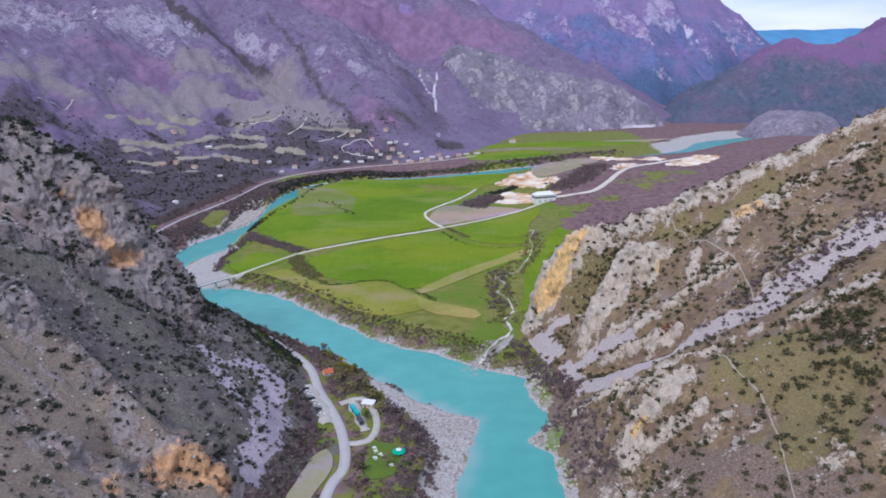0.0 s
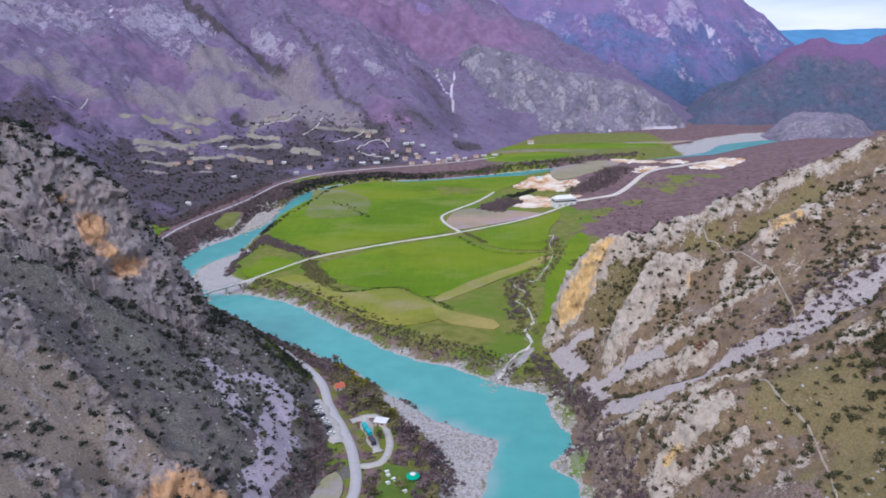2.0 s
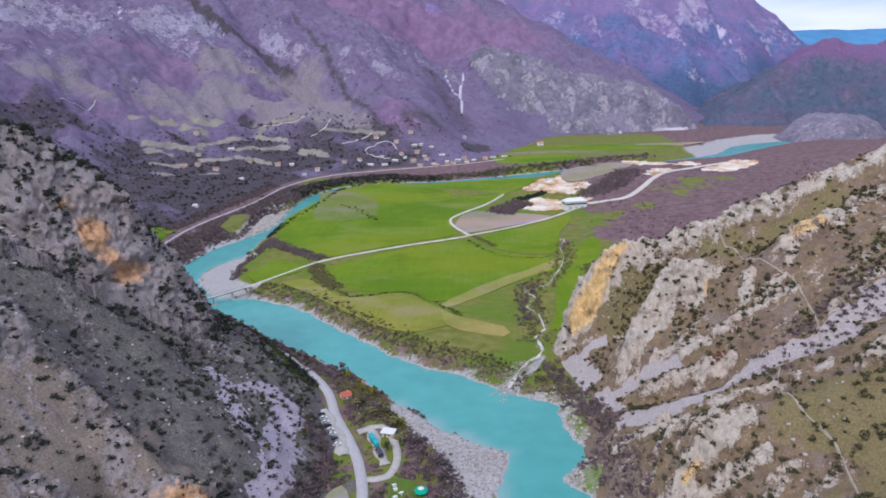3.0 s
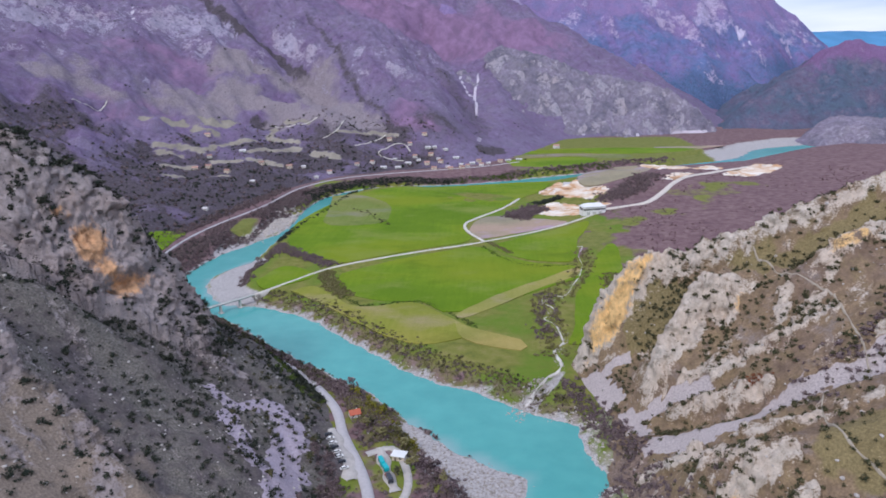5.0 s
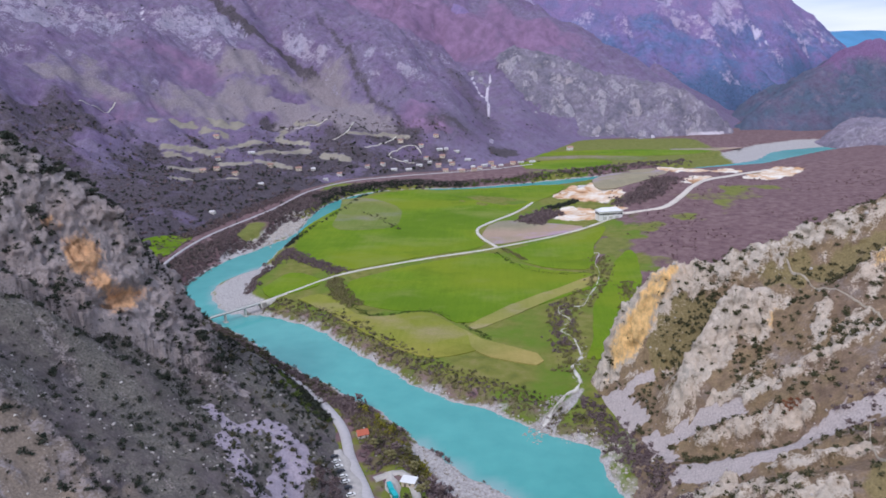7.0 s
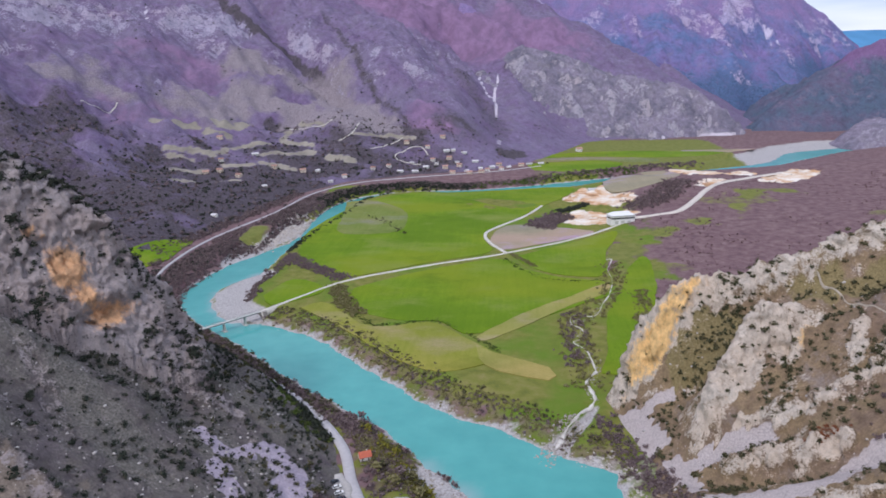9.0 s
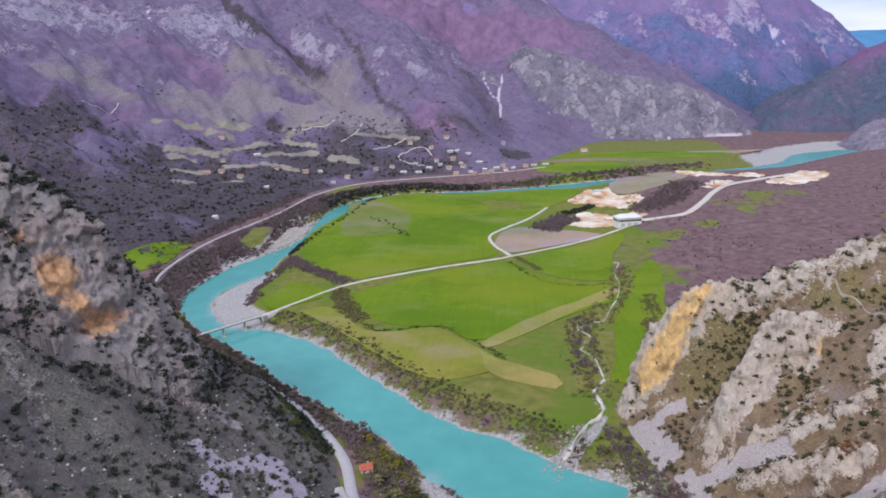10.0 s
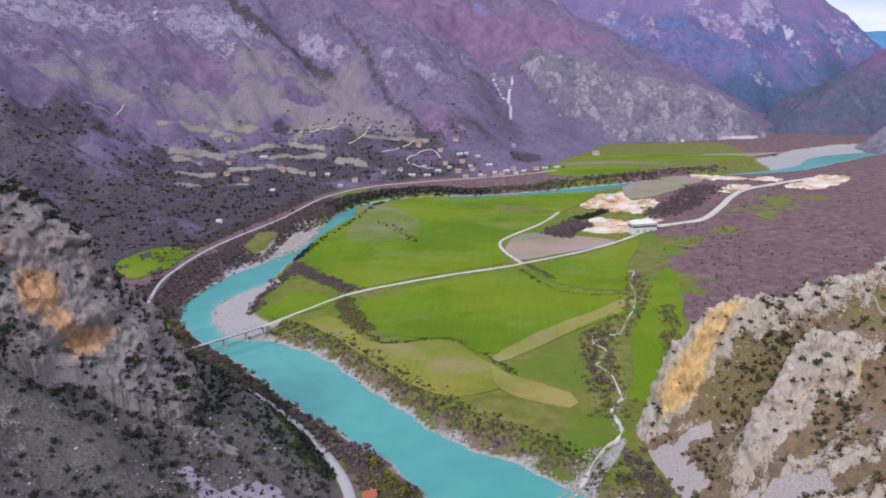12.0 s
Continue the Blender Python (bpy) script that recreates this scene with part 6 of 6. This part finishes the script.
EAST_SIDE = BANK_EAST[9:20]
for name, n, line, lo, hi, a, b, side, mat, label, cat in (
    ("brush", 1500, EAST_SIDE, 4, 20, 0.35, 1.2, -1, M_BRUSH, "olive-brown brush along the field-side river bank", "brush"),
    ("brush", 420, EAST_SIDE, 4, 16, 0.5, 1.4, -1, M_BARE, "bare grey brush along the field-side river bank", "brush"),
    ("shrubs", 200, EAST_SIDE, 11, 22, 0.5, 1.7, -1, M_EVERGREEN, "green bushes along the field-side river bank", "shrubs"),
    ("brush", 900, BANK_WEST[9:16], 4, 22, 0.8, 2.4, 1, M_BARE, "bare grey-purple brush between road and river", "brush"),
    ("shrubs", 800, BANK_WEST[10:17], 3, 20, 0.8, 2.2, 1, M_EVERGREEN, "dark evergreen bushes between road and river", "shrubs"),
    ("shrubs", 520, [(-99, 405), (-126, 439), (-150, 461), (-175, 483), (-198, 500)], 1.8, 8, 1.5, 2.7, 1, M_MAQUIS, "tall dark bushes on the bank above the valley road", "shrubs"),
    ("shrubs", 260, [(-99, 405), (-126, 439), (-150, 461), (-175, 483), (-198, 500)], 1.8, 14, 1.0, 2.2, 1, M_HEDGE, "green bushes on the bank above the valley road", "shrubs"),
    ("brush", 3000, BANK_WEST[16:24], 8, 42, 0.9, 2.4, 1, M_BARE, "bare purple-brown thicket on the outer river bank", "brush"),
    ("shrubs", 900, BANK_WEST[16:23], 12, 44, 0.8, 2.2, 1, M_MAQUIS, "dark bushes between the far road and the river", "shrubs"),
    ("brush", 2600, [(-305, 600), (-322, 640), (-337, 699), (-336, 794), (-307, 922), (-291, 1040)], 4, 40, 0.8, 2.2, -1, M_BARE, "bare brown thicket below the far road", "brush"),
    ("brush", 420, BANK_EAST[25:29], 4, 12, 1.0, 2.4, -1, M_MAQUIS, "dark bushes edging the green field at the river", "brush"),
    ("brush", 700, [(-40, 352), (-26, 332), (-17, 312), (-22, 280), (-24, 250)], -7, 6, 0.6, 1.7, 1, M_BARE, "bare purple-brown brush behind the gravel shore", "brush"),
    ("brush", 500, [(-88, 345), (-78, 318), (-80, 295), (-84, 270), (-86, 245)], -5, 5, 0.7, 1.8, 1, M_BARE, "bare brown brush at the foot of the hill", "brush"),
    ("shrubs", 160, [(-60, 372), (-66, 392), (-84, 412)], -2, 7, 0.8, 1.9, 1, M_BRUSH, "olive bushes round the small house", "shrubs"),
    ("brush", 520, [(-44, 358), (-54, 374), (-64, 390), (-80, 410)], -3, 11, 0.6, 1.8, 1, M_BRUSH, "olive-brown thicket round the small house by the river", "brush"),
    ("brush", 420, [(-40, 352), (-54, 370), (-70, 398), (-92, 428)], -1, 12, 0.6, 1.9, 1, M_BARE, "bare brown thicket between yard and river", "brush"),
    ("shrubs", 110, [(q[0], q[1]) for q in CLIFF_FOOT], -9, 7, 0.6, 1.9, -1, M_MAQUIS, "dark shrubs along the foot of the pale cliff", "shrubs"),
    ("brush", 160, [(-46, 366), (-60, 384), (-72, 400)], -2, 7, 0.7, 1.8, 1, M_YELLOW, "yellow-green bushes by the river", "brush"),
    ("brush", 260, [(-225, 620), (-232, 660), (-228, 700), (-226, 740)], -5, 5, 0.9, 2.3, 1, M_BARE, "bare bushes behind the gravel bar", "brush"),
    ("brush", 420, [(-228, 735), (-205, 708), (-180, 686), (-156, 664)], -7, 7, 0.9, 2.2, 1, M_BARE, "bare brown thicket between two green fields", "brush"),
    ("brush", 300, [(-160, 650), (-152, 625), (-140, 600), (-128, 582)], -6, 6, 0.8, 2.2, 1, M_BRUSH, "green-brown scrub beside the farm track", "brush"),
    ("shrubs", 300, [(-128, 580), (-112, 562), (-95, 561), (-66, 570), (-45, 552), (-30, 534), (-18, 518)], -1.6, 1.6, 0.4, 1.0, 1, M_HEDGE, "dark hedge between two fields", "hedge"),
    ("shrubs", 40, [(-182, 902), (-158, 877), (-136, 840), (-126, 821)], -3, 3, 0.9, 2.0, 1, M_EVERGREEN, "few green bushes across the thin end of the field", "shrubs"),
    ("shrubs", 260, [(-14, 728), (1, 693), (21, 669), (48, 663), (68, 665)], -1.8, 1.8, 0.4, 1.0, 1, M_HEDGE, "dark hedge along the field ditch", "hedge"),
    ("shrubs", 150, [(-8, 742), (5, 718), (12, 704)], -2, 2, 0.6, 1.5, 1, M_BRUSH, "scrubby hedge at the track fork", "hedge"),
    ("brush", 520, [(34, 468), (40, 500), (36, 540), (40, 580), (60, 610), (78, 660), (82, 715)], -9, 9, 0.6, 2.0, 1, M_BRUSH, "scrub along the stony stream bed", "brush"),
    ("brush", 200, [(34, 500), (34, 540), (38, 585)], -8, 8, 0.8, 2.2, 1, M_BARE, "bare grey bushes along the stream bed", "brush"),
    ("brush", 500, [(60, 465), (70, 500), (84, 560), (96, 640)], -4, 6, 0.8, 2.0, -1, M_BRUSH, "scrub at the foot of the cliff", "brush"),
    ("brush", 700, [(22, 850), (30, 868), (40, 885), (52, 905)], -12, 12, 1.4, 3.2, 1, M_BARE, "grey-brown thicket of bare trees beside the quarry", "thicket"),
    ("brush", 160, [(50, 925), (70, 945), (85, 962)], -6, 6, 1.2, 2.8, 1, M_MAQUIS, "dark bushes beside the quarry", "thicket"),
    ("brush", 700, [(135, 895), (160, 905), (190, 930), (225, 1000)], 2, 36, 1.2, 2.6, 1, M_BARE, "bare brown scrub on the low hill", "brush"),
    ("trees", 1200, BANK_WEST[22:27], 3, 22, 1.4, 3.2, 1, M_MAQUIS, "dark line of riverside trees below the village", "trees"),
    ("trees", 1000, BANK_WEST[21:27], 5, 30, 1.4, 3.4, 1, M_BARE, "bare riverside trees below the village", "trees"),
    ("trees", 420, BANK_WEST[26:30], 3, 22, 1.2, 2.8, 1, M_HEDGE, "dark trees on the far river bank below the village", "trees"),
    ("trees", 500, BANK_WEST[26:31], 4, 34, 1.4, 3.2, 1, M_BARE, "bare trees on the far river bank", "trees"),
    ("trees", 60, BANK_EAST[27:30], 2, 10, 1.2, 2.8, -1, M_MAQUIS, "dark trees at the far edge of the field", "trees"),
    ("trees", 700, [(-345, 700), (-346, 790), (-322, 920), (-300, 1040)], 4, 16, 1.2, 2.6, 1, M_BARE, "bare trees above the valley road", "trees"),
):
    sx, sy, sr = strip(n, line, lo, hi, a, b, side)
    stuff(name, on_ground(sx, sy, sr), sr, mat, label, cat, each=3)

def dusky(x, y, k):
    """How thickly the lower slopes are grown over."""
    z, m = mountain_height(x, y)
    return np.where((z > sample("ground", x, y) + 2) & (z > 10), k * (m["bush"] - 0.08) * (1 - m["terrace"]) * (0.4 + 0.9 * (np.mod(z / 9 + 0.5 * fbm(x, y, 70, 2, 262), 1.0) < 0.4)), 0)


for n, mat, keep_at, lo, hi, label in ((2600, M_BARE, 0.0, 0.6, 1.8, "bare brown thicket round the yard and lawn"), (1500, M_BRUSH, 0.15, 0.5, 1.5, "olive scrub round the yard and lawn"), (700, M_EVERGREEN, 0.2, 0.6, 1.8, "dark bushes round the yard and lawn")):
    px_, py_ = sown(n, -90, -12, 235, 405, lambda x, y: step01(keep_at - 0.15, keep_at + 0.25, fbm(x, y, 17, 3, 920 + n)) * (outside_distance(x, y, LAWN) > 1) * (outside_distance(x, y, MEADOW) > 1) * (outside_distance(x, y, SHOALS[0]) > 2) * (sample("hillside_west", x, y) < sample("ground", x, y) + 3))
    r_ = sizes(len(px_), lo, hi)
    stuff("brush", on_ground(px_, py_, r_), r_, mat, label, "brush", each=3)


# woods on the low plateau and the terraced foot of the mountain
for n, area, keep, lo, hi, mat, label in (
    (5200, (60, 520, 500, 1080), lambda x, y: step01(70, 120, x - 0.05 * (y - 500)) * step01(-0.2, 0.3, fbm(x, y, 70, 3, 900)) * (1 - 0.9 * step01(0.25, 0.4, fbm(x / 2, y, 80, 2, 905))), 0.5, 1.5, M_HEATH, "low bare purple-brown scrub over the plateau"),
    (11000, (-760, -20, 640, 1330), lambda x, y: dusky(x, y, 0.9), 1.2, 3.2, M_MAQUIS, "dark trees and hedges on the terraced lower slopes"),
    (11000, (-760, -20, 640, 1330), lambda x, y: dusky(x, y, 0.7), 1.2, 3.0, M_BARE, "bare purple-brown trees on the terraced lower slopes"),
    (2200, (-900, 60, 1200, 1800), lambda x, y: 0.55 * step01(0.05, 0.3, fbm(x, y, 90, 3, 910)), 1.0, 2.8, M_MAQUIS, "dark shrubs scattered over the mountainside"),
):
    px_, py_ = sown(n, area[0], area[1], area[2], area[3], keep)
    if len(px_) == 0:
        continue
    r_ = sizes(len(px_), lo, hi)
    stuff("scrub", on_ground(px_, py_, r_), r_, mat, label, "scrub", each=2)


# stones along the water
def stone_band(n, line, lo, hi, a, b, side, label):
    sx, sy, sr = strip(n, line, lo, hi, a, b, side)
    z = np.maximum(ground_height(sx, sy)[0], -0.3)
    stuff("stones", np.stack([sx, sy, z + 0.1 * sr], -1), sr, M_STONE, label, "stones", 0.3, 0.7)


stone_band(520, BANK_EAST[10:21], -3, 1.5, 0.2, 0.7, -1, "pale stones along the water's edge below the fields")
stone_band(380, BANK_EAST[2:11], -1, 5, 0.3, 1.1, -1, "grey boulders at the foot of the rocky hill")
stone_band(800, BANK_WEST[3:9], 0, 22, 0.25, 0.8, 1, "pale cobbles on the gravel shore")
stone_band(650, BANK_WEST[19:22], 0, 24, 0.7, 2.3, 1, "jumbled white boulders on the outer shore")
stone_band(420, [(38, 454), (37, 468), (43, 490), (42, 508), (33, 534), (41, 556), (34, 568), (53, 584), (71, 635)], -2.2, 2.2, 0.2, 0.6, 1, "pale stones of the stream bed")
stone_band(420, [(8, 402), (14, 412), (20, 424), (26, 434)], -4.5, 4.5, 0.3, 0.9, 1, "white stones of the stream's delta")


# ---- single trees ----
def build_tree(height, spread_r, material, label, seed, density=26, kind="tree"):
    """A tapered trunk with limbs, and a ragged crown of many small clumps with gaps."""
    g = np.random.default_rng(seed)
    ob = thing("tree", label, kind, "trees near the road and river")
    bm = tube([(0, 0, -0.4), (0.1, 0.05, height * 0.3), (0.05, 0.12, height * 0.62)], [0.24, 0.18, 0.09])
    tips = []
    for k in range(6):
        a, z0 = g.uniform(0, 6.28), height * g.uniform(0.25, 0.5)
        end = (math.cos(a) * spread_r * 0.75, math.sin(a) * spread_r * 0.75, z0 + height * g.uniform(0.2, 0.42))
        tube([(0.08, 0.06, z0), (end[0] * 0.5, end[1] * 0.5, (z0 + end[2]) / 2 + 0.2), end], [0.1, 0.06, 0.03], 5, bm)
        tips.append(end)
    part("trunk", bm, M_BARK, ob)
    c = []
    for k in range(density):
        e = tips[k % 6] if k % 2 else (0, 0, height * 0.75)
        c.append((e[0] + g.normal(0, spread_r * 0.3), e[1] + g.normal(0, spread_r * 0.3), min(height, e[2] + g.normal(0, height * 0.1))))
    v, f = clumps(np.array(c), 0.28 + 0.5 * g.random(density) * spread_r * 0.35, 0.5, 0.8)
    mesh_object("crown", v, f, material, ob)
    return ob


kinds = [build_tree(7.0, 2.6, M_YELLOW, "roadside tree with yellow-green spring leaves", 1, 44), build_tree(7.5, 2.8, M_BARE, "bare grey-brown tree beside the river", 2, 34),
         build_tree(5.5, 2.2, M_EVERGREEN, "dark evergreen tree beside the road", 3, 40), build_tree(6.5, 2.5, M_BRUSH, "olive-brown tree beside the road", 4, 36)]
SPOTS = [[(-72, 396), (-66, 390), (-75, 402), (-46, 366), (-60, 384), (-84, 412)], [(-36, 345), (-30, 338), (-25, 320), (-22, 308), (-18, 296), (-26, 288), (-40, 352), (-90, 425), (-236, 688), (-226, 655), (-215, 690), (-60, 372), (-32, 312)],
         [(-66, 398), (-88, 416), (-52, 374), (-70, 380), (-90, 330), (-92, 345), (-100, 362), (-98, 300), (-46, 285), (-50, 335)], [(-56, 378), (-50, 362), (-62, 366), (-44, 340), (-28, 330), (-35, 290), (-46, 275), (-72, 376), (-20, 285)]]
for src, spots in zip(kinds, SPOTS):
    for k, (tx, ty) in enumerate(spots):
        ob = src if k == 0 else copy_thing(src, Matrix.Identity(4))
        settle(ob, tx, ty, 67 * k % 360, 0.1, size=0.8 + 0.4 * float(hash01(np.array([tx]), np.array([ty]), 6)[0]))
